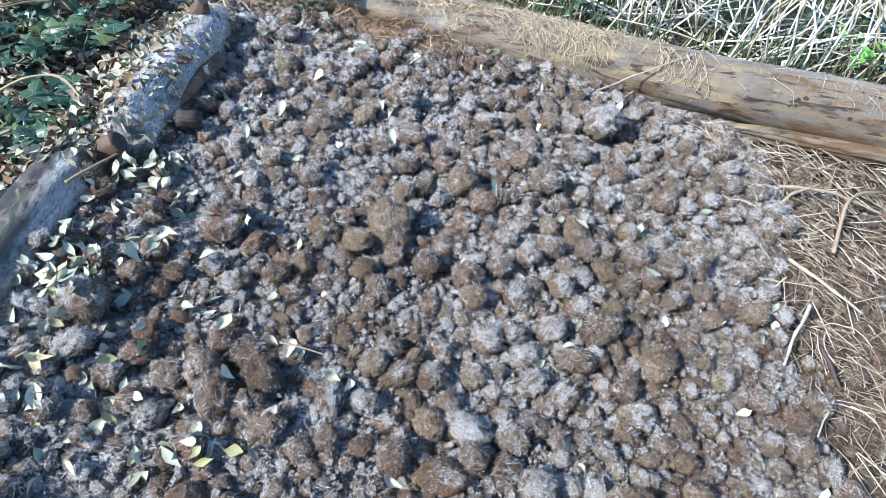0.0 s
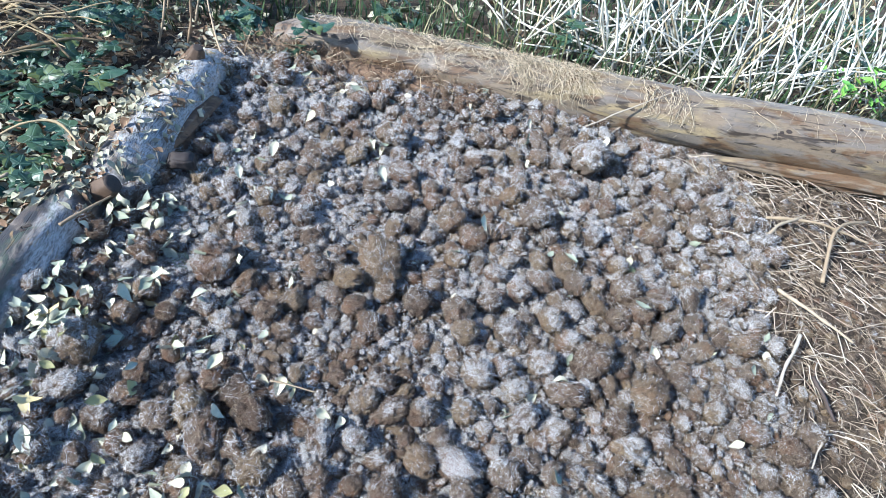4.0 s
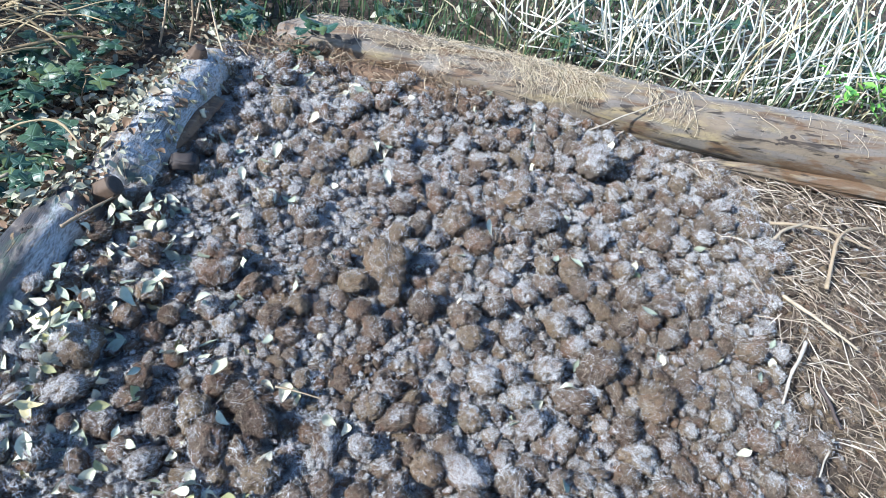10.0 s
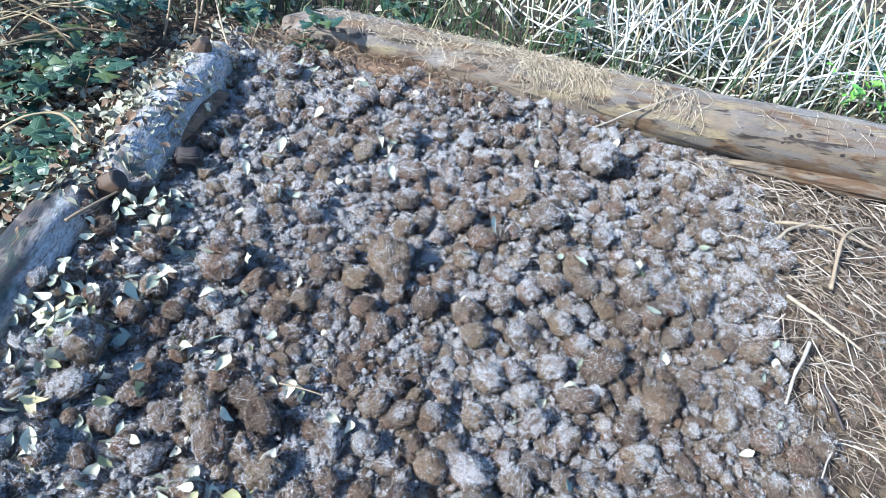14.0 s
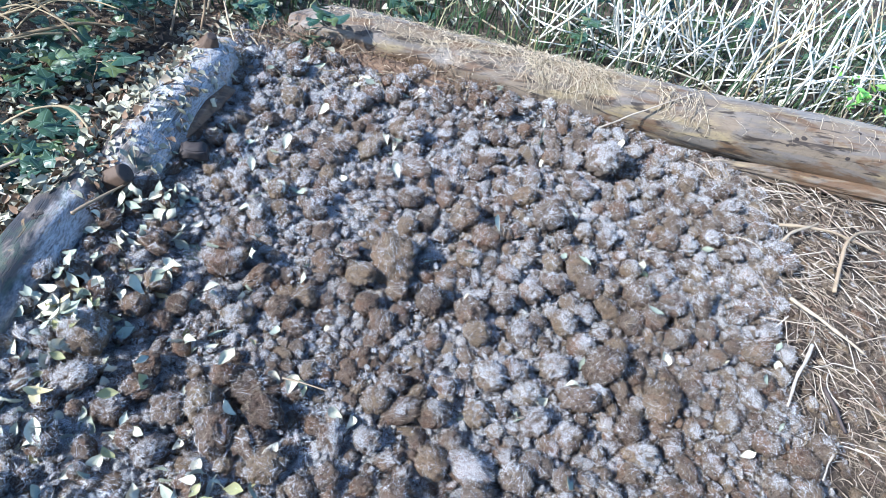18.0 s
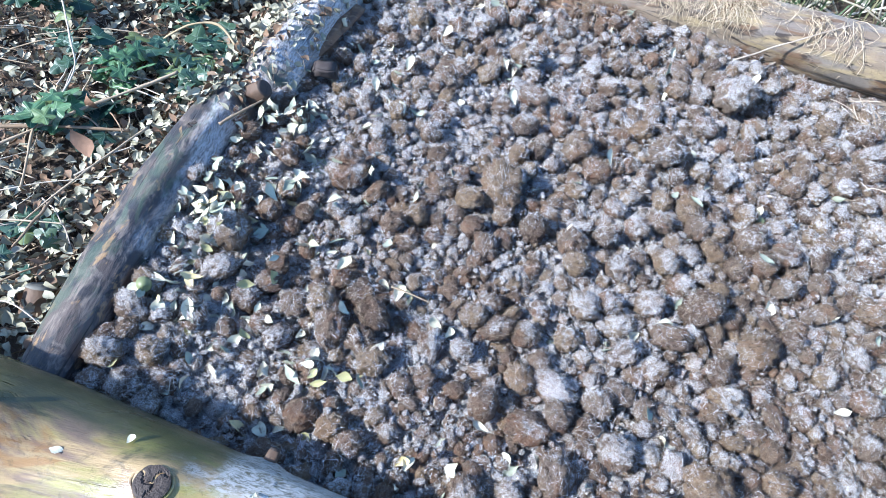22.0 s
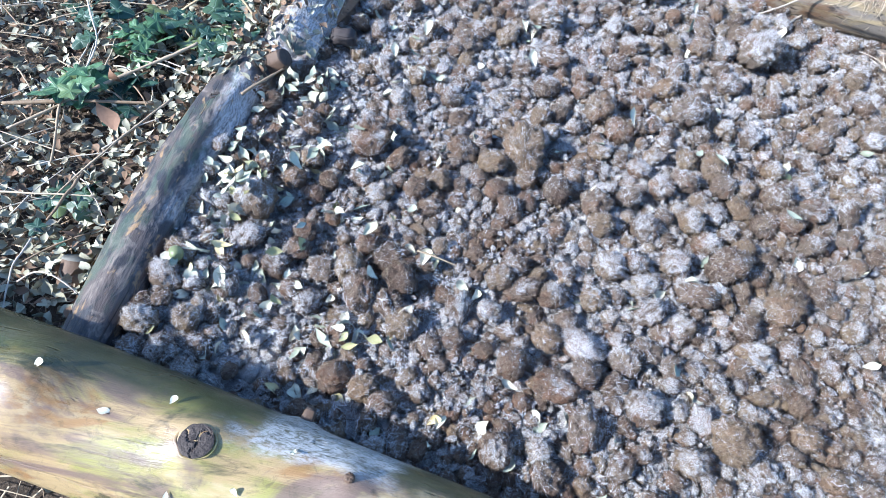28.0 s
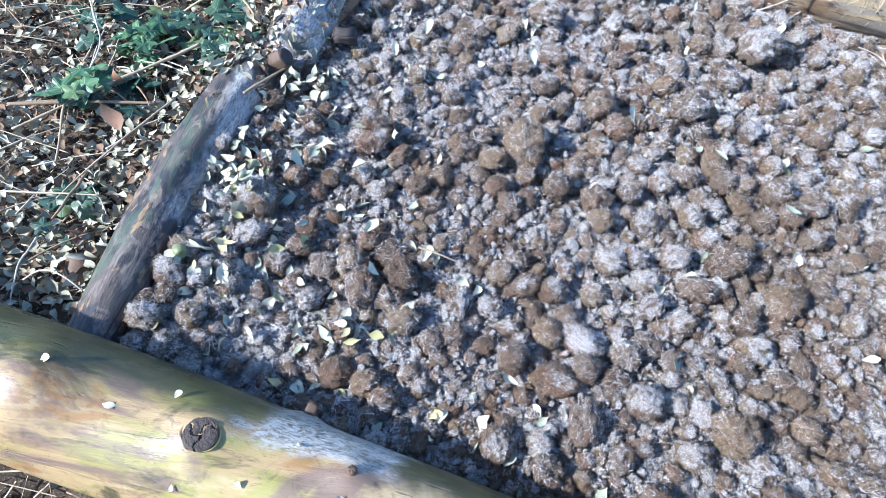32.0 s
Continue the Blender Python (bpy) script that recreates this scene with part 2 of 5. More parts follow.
def wood_material(name, axis, base, layers, slant=0.0, moss_grey=None, rime=(), gloss=(0.62, 0.42), streak=3.5, lines=1.0):
    """Barkless log, the grain running along one axis. Each layer lies over the last: colour, size along, size across, from, to, share."""
    m = Nodes(name, 0.6, 0.4)
    pos = m.geo.outputs["Position"]

    def along(long, across):
        return m.scaled(pos, *[long if i == axis else across for i in range(3)])

    grain = m.noise(1.0, 6.0, 0.65, along(streak, 70.0), 0.7)
    fine = m.noise(1.0, 4.0, 0.6, along(streak * 2.5, 300.0), 0.4)
    wet = m.noise(1.0, 5.0, 0.6, m.shifted(along(4.0, 7.0), (5.2, 1.7, 3.3)), 0.8)
    c = base
    for i, (colour, long, across, lo, hi, share) in enumerate(layers):
        n = m.noise(1.0, 5.0, 0.62, m.shifted(along(long, across), (i * 3.1, i * 1.7, i * 5.3)), 0.9)
        n = m.math("ADD", n, m.math("MULTIPLY_ADD", grain, 0.16, -0.08))
        c = m.mix(m.span(n, lo, hi, 0.0, share), c, colour)
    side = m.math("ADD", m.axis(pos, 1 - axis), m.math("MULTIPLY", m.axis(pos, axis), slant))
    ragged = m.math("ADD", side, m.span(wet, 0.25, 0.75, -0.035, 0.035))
    # towards the back: dark green moss on the near log, paler grey on the far
    if moss_grey:
        lo, hi, colour, share = moss_grey
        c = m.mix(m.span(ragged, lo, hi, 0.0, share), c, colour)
    dark = m.math("MULTIPLY", m.span(grain, 0.52, 0.70), 0.28 * lines)
    dark = m.math("MAXIMUM", dark, m.span(fine, 0.54, 0.70, 0.0, 0.26 * lines))
    c = m.mix(dark, c, (0.055, 0.042, 0.028))
    c = m.mix(m.span(m.noise(34.0, 6.0, 0.75, None, 1.0), 0.53, 0.68, 0.0, 0.5), c, (0.085, 0.070, 0.040))
    c = m.mix(m.span(m.noise(210.0, 4.0, 0.7), 0.60, 0.75, 0.0, 0.35), c, (0.10, 0.085, 0.06))
    for lo, hi, edge, share in rime:
        p = m.math("ADD", m.axis(pos, axis), m.span(wet, 0.2, 0.8, -0.10, 0.10))
        f = m.math("MULTIPLY", m.span(p, lo, lo + 0.08), m.span(p, hi, hi - 0.08))
        f = m.math("MULTIPLY", f, m.span(ragged, edge, edge + 0.04))
        f = m.math("MULTIPLY", f, m.span(m.noise(1.0, 5.0, 0.75, along(60.0, 190.0), 0.6), 0.34, 0.62, 0.05, share))
        c = m.mix(f, c, FROST)
    crack = m.span(m.noise(1.0, 2.0, 0.5, m.shifted(along(1.4, 60.0), (1.1, 4.4, 2.2)), 0.5), 0.66, 0.70)
    c = m.mix(m.math("MULTIPLY", crack, 0.7 * lines), c, (0.02, 0.016, 0.012))
    h = m.math("ADD", grain, m.math("MULTIPLY", fine, 0.5))
    h = m.math("SUBTRACT", h, m.math("MULTIPLY", crack, 1.5))
    h = m.math("ADD", h, m.math("MULTIPLY", m.noise(140.0, 4.0, 0.7), 0.2))
    return m.done(c, m.bump(h, 0.2 + 0.35 * lines, 0.004), m.span(wet, 0.35, 0.65, *gloss))


WOOD_NEAR = wood_material("pale wet wood", 0, (0.35, 0.25, 0.115), [
    ((0.45, 0.36, 0.21), 3.0, 6.5, 0.51, 0.64, 0.9), ((0.24, 0.23, 0.05), 3.0, 7.0, 0.46, 0.62, 0.85), ((0.15, 0.10, 0.08), 3.2, 7.0, 0.50, 0.62, 0.85),
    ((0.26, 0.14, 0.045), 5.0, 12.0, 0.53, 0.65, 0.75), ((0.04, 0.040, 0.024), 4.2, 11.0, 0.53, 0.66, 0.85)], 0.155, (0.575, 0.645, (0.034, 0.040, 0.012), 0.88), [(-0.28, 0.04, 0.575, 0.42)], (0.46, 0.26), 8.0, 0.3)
WOOD_FAR = wood_material("weathered wood", 0, (0.21, 0.16, 0.105), [
    ((0.31, 0.24, 0.125), 2.6, 9.0, 0.50, 0.62, 0.9), ((0.17, 0.145, 0.12), 2.0, 14.0, 0.46, 0.59, 0.85), ((0.14, 0.082, 0.04), 3.0, 12.0, 0.50, 0.61, 0.9), ((0.035, 0.025, 0.018), 3.0, 24.0, 0.54, 0.64, 0.9)],
    0.155, (2.77, 2.80, (0.26, 0.235, 0.20), 0.6), streak=5.0)
ROTTEN = wood_material("rotten wood", 0, (0.19, 0.115, 0.065), [((0.09, 0.057, 0.036), 8.0, 20.0, 0.45, 0.6, 0.9), ((0.29, 0.20, 0.12), 9.0, 30.0, 0.52, 0.66, 0.7)], gloss=(0.9, 0.8))
WOOD_LEFT = wood_material("dark wet wood", 1, (0.095, 0.075, 0.062), [
    ((0.030, 0.030, 0.033), 9.0, 18.0, 0.44, 0.56, 0.95), ((0.21, 0.175, 0.14), 14.0, 30.0, 0.51, 0.63, 0.75), ((0.33, 0.21, 0.09), 12.0, 28.0, 0.57, 0.65, 0.75), ((0.06, 0.085, 0.055), 6.0, 12.0, 0.53, 0.64, 0.7)],
    0.0, None, [(1.34, 1.70, -0.645, 0.42), (1.10, 1.42, -0.63, 0.3), (1.78, 2.75, -0.58, 0.55)], streak=14.0)


def tint_material(name, colours, scale=40.0, rough=0.7, bump=0.3, frost=-2.0, each=False, sheen=0.3, share=0.85):
    """Two or three tones chosen by piece, with blotches and fine relief."""
    m = Nodes(name, rough, sheen)
    rnd = m.info.outputs["Random"] if each else m.geo.outputs["Random Per Island"]
    blot = m.noise(scale, 4.0, 0.6)
    c = m.mix(m.span(rnd, 0.15, 0.75), colours[0], colours[1])
    if len(colours) > 2:
        c = m.mix(m.span(rnd, share - 0.05, share + 0.05), c, colours[2])
    c = m.mix(m.span(blot, 0.45, 0.75, 0.0, 0.45), c, tuple(v * 0.5 for v in colours[0]))
    if frost > -1:
        c = m.mix(m.math("MULTIPLY", frost_mask(m, frost), 0.75), c, FROST)
    return m.done(c, m.bump(m.noise(scale * 6, 3.0, 0.6), bump, 0.002))


LEAF_PALE = tint_material("pale dry leaf", [(0.64, 0.59, 0.42), (0.50, 0.49, 0.35), (0.56, 0.46, 0.22)], 90, 0.6, 0.3, -2, True)
LEAF_GREY = tint_material("grey-green leaf", [(0.29, 0.31, 0.22), (0.40, 0.41, 0.31), (0.36, 0.34, 0.15)], 60, 0.6, 0.3, -2, True)
LITTER = tint_material("leaf litter", [(0.30, 0.285, 0.195), (0.50, 0.47, 0.34), (0.19, 0.12, 0.07)], 70, 0.75, 0.3, share=0.74)



def lobed_leaf(name, colours, vein):
    """A glossy lobed leaf with five pale veins fanning from its stalk."""
    m = Nodes(name, 0.42, 0.5)
    p, rnd = m.local(), m.info.outputs["Random"]
    x, y = m.axis(p, 0), m.axis(p, 1)
    c = m.mix(m.span(rnd, 0.1, 0.7), colours[0], colours[1])
    c = m.mix(m.span(rnd, 0.78, 0.9), c, colours[2])
    c = m.mix(m.span(m.noise(70.0), 0.45, 0.75, 0.0, 0.5), c, tuple(v * 0.45 for v in colours[0]))
    line = None
    for k in range(5):
        a = math.pi / 2 + k * 2 * math.pi / 5
        off = m.math("ABSOLUTE", m.math("SUBTRACT", m.math("MULTIPLY", x, math.sin(a)), m.math("MULTIPLY", y, math.cos(a))))
        ahead = m.math("ADD", m.math("MULTIPLY", x, math.cos(a)), m.math("MULTIPLY", y, math.sin(a)))
        f = m.math("MULTIPLY", m.span(off, 0.0016, 0.0005), m.span(ahead, 0.0, 0.003))
        line = f if line is None else m.math("MAXIMUM", line, f)
    c = m.mix(m.math("MULTIPLY", line, 0.75), c, vein)
    return m.done(c, m.bump(m.math("SUBTRACT", m.noise(120.0), line), 0.35, 0.002))


IVY = lobed_leaf("ivy leaf", [(0.022, 0.055, 0.034), (0.045, 0.082, 0.036), (0.12, 0.15, 0.045)], (0.10, 0.15, 0.10))
WEED = lobed_leaf("mid green leaf", [(0.06, 0.125, 0.05), (0.09, 0.165, 0.065), (0.15, 0.19, 0.06)], (0.14, 0.22, 0.10))
BRIGHT = tint_material("fresh leaf", [(0.16, 0.33, 0.05), (0.26, 0.45, 0.08), (0.10, 0.24, 0.05)], 30, 0.5, 0.2, -2, True)
BROWN_LEAF = tint_material("brown leaf", [(0.21, 0.12, 0.065), (0.26, 0.155, 0.09), (0.15, 0.08, 0.04)], 25, 0.75, 0.5, -2, True)
STRAW = tint_material("straw", [(0.30, 0.22, 0.13), (0.50, 0.41, 0.27), (0.13, 0.09, 0.06)], 50, 0.7, 0.2)
TRAMPLED = tint_material("trampled straw", [(0.12, 0.088, 0.06), (0.40, 0.32, 0.22), (0.64, 0.57, 0.46)], 50, 0.75, 0.2, share=0.9)


def fibre_material():
    """Chopped hay: brown, rusty or straw-coloured by the clod that it sits in, rimed where the frost is thick."""
    m = Nodes("dung fibre", 0.85, 0.2)
    rnd = m.geo.outputs["Random Per Island"]
    c = m.mix(m.span(m.noise(13.0, 2.0), 0.42, 0.58), (0.135, 0.082, 0.052), (0.205, 0.16, 0.118))
    c = m.mix(m.span(m.noise(15.0, 2.0), 0.54, 0.64, 0.0, 0.8), c, (0.25, 0.148, 0.08))
    c = m.mix(m.span(m.noise(19.0, 2.0, 0.5, m.shifted(m.geo.outputs["Position"], (3.0, 1.0, 2.0))), 0.58, 0.70, 0.0, 0.7), c, (0.34, 0.265, 0.155))
    c = m.mix(m.span(rnd, 0.62, 1.0, 0.0, 0.75), c, (0.55, 0.45, 0.31))
    c = m.mix(m.span(rnd, 0.45, 0.1, 0.0, 0.85), c, (0.055, 0.038, 0.028))
    f = m.math("ADD", frost_field(m), m.span(m.math("FRACT", m.math("MULTIPLY", rnd, 13.7)), 0.0, 1.0, -0.16, 0.16))
    return m.done(m.mix(m.span(f, 0.76, 0.90, 0.0, 0.8), c, FROST))


FIBRE = fibre_material()
REED = tint_material("dead reed", [(0.70, 0.64, 0.50), (0.80, 0.76, 0.64), (0.45, 0.37, 0.22)], 20, 0.55, 0.2, -2, True)
TWIG = tint_material("dry twig", [(0.34, 0.26, 0.16), (0.44, 0.36, 0.24), (0.24, 0.17, 0.10)], 30, 0.7, 0.5, -2, True)
STEM = tint_material("bare stem", [(0.22, 0.16, 0.085), (0.36, 0.275, 0.15), (0.11, 0.08, 0.05)], 30, 0.7, 0.5, -2, True)
TWIG_PALE = tint_material("bleached twig", [(0.38, 0.32, 0.24), (0.50, 0.44, 0.34)], 30, 0.7, 0.5, -2, True)
TWIG_DARK = tint_material("dark stick", [(0.05, 0.04, 0.035), (0.08, 0.06, 0.05)], 30, 0.7, 0.5, -2, True)
ROOT = tint_material("dry root", [(0.46, 0.37, 0.24), (0.58, 0.49, 0.34), (0.30, 0.22, 0.13)], 40, 0.8, 0.2)
GRASS = tint_material("grass blade", [(0.035, 0.065, 0.022), (0.06, 0.10, 0.035), (0.24, 0.22, 0.11)], 20, 0.5, 0.1)
KNOT = tint_material("dark knot", [(0.035, 0.028, 0.024), (0.060, 0.046, 0.036)], 60, 0.7, 0.8)
COLLAR = tint_material("dark bark", [(0.075, 0.050, 0.033), (0.12, 0.078, 0.048)], 45, 0.6, 0.6)
CUT = tint_material("cut wood end", [(0.27, 0.24, 0.18), (0.20, 0.19, 0.15)], 45, 0.7, 0.6)
FRUIT = tint_material("green fruit", [(0.19, 0.21, 0.10), (0.16, 0.18, 0.08)], 30, 0.4, 0.1)


def ice_material(name, clear, open_end):
    """Rimed stalk ends: white where the frost lies thick, bare straw elsewhere."""
    m = Nodes(name, 0.7, 0.3)
    f = m.math("ADD", frost_field(m), m.span(m.geo.outputs["Random Per Island"], 0.0, 1.0, -0.12, 0.12))
    f = m.math("ADD", f, m.span(m.axis(m.geo.outputs["Position"], 0), -0.1, 1.0, -clear, open_end))
    c = m.mix(m.noise(300.0), (0.62, 0.615, 0.61), (0.88, 0.87, 0.86))
    return m.done(m.mix(m.span(f, 0.64, 0.78), (0.19, 0.14, 0.095), c))


RIME = ice_material("rime on clods", 0.08, 0.02)
RIME_LOW = ice_material("rime on crumbs", -0.13, -0.05)
# ---- ground ----
def ground_height(x, y):
    h = 0.012 * noise.noise((x * 3, y * 3, 0.3)) + 0.006 * noise.noise((x * 14, y * 14, 4.0))
    far = max(0.0, math.hypot(x - 0.3, y - 1.5) - 3.5)
    return -0.03 + h + 0.02 * far * noise.noise((x * 0.15, y * 0.15, 9.0))


def ground_sheet():
    fine = [-4 + 0.05 * i for i in range(181)]
    xs = [-900, -300, -100, -40, -15, -8] + fine + [7, 10, 20, 45, 110, 320, 900]
    ys = [-900, -300, -100, -40, -15, -8] + [-3 + 0.05 * i for i in range(181)] + [8, 12, 22, 45, 110, 320, 900]
    verts = [(x, y, ground_height(x, y)) for y in ys for x in xs]
    w = len(xs)
    faces = [(j * w + i, j * w + i + 1, (j + 1) * w + i + 1, (j + 1) * w + i) for j in range(len(ys) - 1) for i in range(w - 1)]
    return tagged(part("ground", (verts, faces), SOIL), "dark damp soil with rotting leaf litter", "ground", kind="structure")


ground_sheet()


# ---- logs ----
def log_mesh(points, radii, sides, seed, rough=0.05, bumps=()):
    """A bark-stripped log: uneven, slightly twisted, with swellings round its knots."""
    pts = [Vector(p) for p in points]
    path, rad = [], []
    n = 150
    for i in range(n + 1):
        f = i / n * (len(pts) - 1)
        k = min(int(f), len(pts) - 2)
        u = f - k
        p0, p1, p2, p3 = pts[max(k - 1, 0)], pts[k], pts[k + 1], pts[min(k + 2, len(pts) - 1)]
        path.append(0.5 * ((2 * p1) + (p2 - p0) * u + (2 * p0 - 5 * p1 + 4 * p2 - p3) * u * u + (3 * p1 - p0 - 3 * p2 + p3) * u ** 3))
        rad.append(radii[k] * (1 - u) + radii[k + 1] * u)
    v, f = tube(path, rad, sides)
    out = []
    for i, q in enumerate(v):
        c = path[min(i // sides, n)]
        d = q - c
        r = d.length
        d.normalize()
        along = (q - pts[0]).length
        s = 1 + rough * noise.noise(Vector((d.x * 1.6, d.y * 1.6 + seed, d.z * 1.6 + along * 2.5)))
        s += rough * 0.35 * noise.noise(Vector((d.x * 7, d.y * 7 + seed, d.z * 7 + along * 1.5)))
        q = c + d * r * s
        for place, size, push in bumps:
            g = (q - Vector(place)).length / size
            q = q + d * push * math.exp(-g * g)
        out.append(q)
    return out, f


NEAR = [(-1.25, 0.76, 0.10), (-0.9, 0.71, 0.105), (-0.56, 0.66, 0.105), (-0.15, 0.595, 0.10), (0.283, 0.526, 0.09), (0.75, 0.45, 0.085)]
near_log = tagged(new("near_log"), "pale barkless log with green algae and dark knots", "log", "logs edging the heap")
near_bumps = [((-0.30, 0.63, 0.24), 0.060, 0.020), ((-0.035, 0.61, 0.22), 0.04, 0.014), ((-0.63, 0.655, 0.24), 0.085, 0.04), ((-0.15, 0.73, 0.12), 0.03, 0.015)]
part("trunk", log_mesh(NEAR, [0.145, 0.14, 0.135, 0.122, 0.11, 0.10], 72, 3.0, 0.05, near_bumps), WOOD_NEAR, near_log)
LEFT = [(-0.675, 0.80, 0.035), (-0.668, 1.1, 0.048), (-0.655, 1.4, 0.05), (-0.612, 1.70, 0.045), (-0.585, 1.79, -0.01), (-0.535, 1.88, 0.05), (-0.50, 2.12, 0.06), (-0.455, 2.40, 0.06), (-0.43, 2.56, 0.05)]
left_log = tagged(new("left_log"), "thin dark weathered log with frost and peeling patches", "log", "logs edging the heap")
part("trunk", log_mesh(LEFT, [0.056, 0.066, 0.072, 0.076, 0.068, 0.088, 0.088, 0.085, 0.06], 60, 8.0, 0.13), WOOD_LEFT, left_log)
FAR = [(-0.21, 2.81, 0.05), (-0.10, 2.795, 0.095), (0.0, 2.78, 0.105), (0.45, 2.70, 0.105), (1.0, 2.61, 0.11), (1.5, 2.54, 0.115), (2.1, 2.49, 0.12), (2.7, 2.43, 0.125), (3.4, 2.35, 0.12)]
far_log = tagged(new("far_log"), "grey-brown barkless log with beetle holes and dry roots", "log", "logs edging the heap")
part("trunk", log_mesh(FAR, [0.08, 0.085, 0.09, 0.10, 0.11, 0.12, 0.13, 0.135, 0.13], 72, 5.0, 0.07, [((1.07, 2.51, 0.19), 0.04, 0.012), ((1.57, 2.44, 0.19), 0.06, 0.012), ((0.30, 2.62, 0.16), 0.09, -0.03)]), WOOD_FAR, far_log)
part("loose_slab", log_mesh([(1.30, 2.45, 0.0), (1.8, 2.40, 0.02), (2.3, 2.35, 0.025), (2.9, 2.29, 0.02)], [0.008, 0.026, 0.034, 0.034], 36, 6.0, 0.8), WOOD_FAR, far_log, "split lower strip of brown rotten wood")
part("rotten_slab", log_mesh([(-0.05, 2.66, 0.06), (0.15, 2.63, 0.055), (0.38, 2.58, 0.05), (0.5, 2.56, 0.04)], [0.03, 0.045, 0.04, 0.015], 30, 9.0, 0.6), ROTTEN, far_log, "crumbling brown rotten wood")


TREES = {}
for log_points, log_thing in ((NEAR, near_log), (LEFT, left_log), (FAR, far_log)):
    me = log_thing.children[0].data
    TREES[log_points[0]] = BVHTree.FromPolygons([v.co.copy() for v in me.vertices], [tuple(p.vertices) for p in me.polygons])


def on_log(points, radii, x, turn, sink=0.0, axis=0):
    """A place on a log's skin at x (or y) and an angle from the top towards the camera, with the way out."""
    for k in range(len(points) - 1):
        a, b = points[k][axis], points[k + 1][axis]
        if a <= x <= b:
            u = (x - a) / (b - a)
            c = Vector(points[k]).lerp(Vector(points[k + 1]), u)
            r = radii[k] * (1 - u) + radii[k + 1] * u
            out = Vector((0, -math.sin(turn), math.cos(turn))) if axis == 0 else Vector((math.sin(turn), 0, math.cos(turn)))
            hit = TREES[points[0]].ray_cast(c + out * 0.4, -out)[0]
            return (hit if hit else c + out * r) - out * sink, out


def facing(place, out):
    return Matrix.Translation(place) @ out.to_track_quat("Z", "Y").to_matrix().to_4x4()


def ring(radius, thick, seed):
    """A swollen uneven collar."""
    verts, faces, n, k = [], [], 28, 8
    for i in range(n):
        a = 2 * math.pi * i / n
        w = 1 + 0.18 * noise.noise((math.cos(a) * 1.5, math.sin(a) * 1.5, seed))
        for j in range(k):
            b = 2 * math.pi * j / k
            r = (radius + thick * math.cos(b)) * w
            verts.append((r * math.cos(a) * 1.12, r * math.sin(a), thick * 0.45 * math.sin(b) * w))
    for i in range(n):
        for j in range(k):
            faces.append((i * k + j, ((i + 1) % n) * k + j, ((i + 1) % n) * k + (j + 1) % k, i * k + (j + 1) % k))
    return verts, faces


def fissured(radius, seed):
    """A flat knot face, split by wandering cracks."""
    verts, faces = [(0, 0, -0.004)], []
    n, rings = 40, 9
    for q in range(1, rings + 1):
        s = q / rings
        for i in range(n):
            a = 2 * math.pi * i / n
            w = radius * s * (1 + 0.08 * noise.noise((math.cos(a) * 2, math.sin(a) * 2, seed)))
            z = 0.0015 * noise.noise((w * math.cos(a) * 150, w * math.sin(a) * 150, seed)) - 0.002 * s ** 6
            for c in range(3):
                t = c * 2.1 + seed + 0.5 * math.sin(s * 4 + c)
                gap = abs((a - t + math.pi) % (2 * math.pi) - math.pi) * s * radius
                if gap < 0.0022 and s < 0.95:
                    z -= 0.003
            verts.append((w * math.cos(a), w * math.sin(a), z))
    for i in range(n):
        faces.append((0, 1 + i, 1 + (i + 1) % n))
        for q in range(rings - 1):
            a, b = 1 + q * n, 1 + (q + 1) * n
            faces.append((a + i, b + i, b + (i + 1) % n, a + (i + 1) % n))
    return verts, faces


def disc(radius, height, sides, seed, dome=0.3, stretch=1.0):
    """A low uneven boss with a rounded rim and radial cracks."""
    rg = random.Random(seed)
    verts, faces = [(0, 0, height)], []
    rings = [(0.35, 1.0), (0.7, 1.0), (0.9, 0.85), (1.0, 0.45), (1.08, -0.3)]
    for q, (s, z) in enumerate(rings):
        for k in range(sides):
            a = 2 * math.pi * k / sides
            w = s * radius * (1 + 0.07 * noise.noise((math.cos(a) * 2, math.sin(a) * 2, seed)))
            dip = 0.4 if q in (1, 2) and k % 5 == seed % 5 else 0.0
            verts.append((w * math.cos(a) * stretch, w * math.sin(a), height * (z - dip) * (1 + 0.12 * rg.uniform(-1, 1))))
    for k in range(sides):
        faces.append((0, 1 + k, 1 + (k + 1) % sides))
        for q in range(len(rings) - 1):
            a, b = 1 + q * sides, 1 + (q + 1) * sides
            faces.append((a + k, b + k, b + (k + 1) % sides, a + (k + 1) % sides))
    return verts, faces


def knot(log, place, out, radius, seed, dark=KNOT, collar=True, wood=WOOD_NEAR):
    m = facing(place, out)
    if collar:
        c = part("knot_collar", ring(radius * 0.99, radius * 0.08, seed), wood, log)
        c.matrix_basis = m @ pose(0, 0, -0.003)
    k = part("knot", fissured(radius, seed) if collar else disc(radius, 0.008, 30, seed), dark, log, "dark cracked knot", not collar)
    k.matrix_basis = m @ pose(0, 0, 0.0035 if collar else 0)


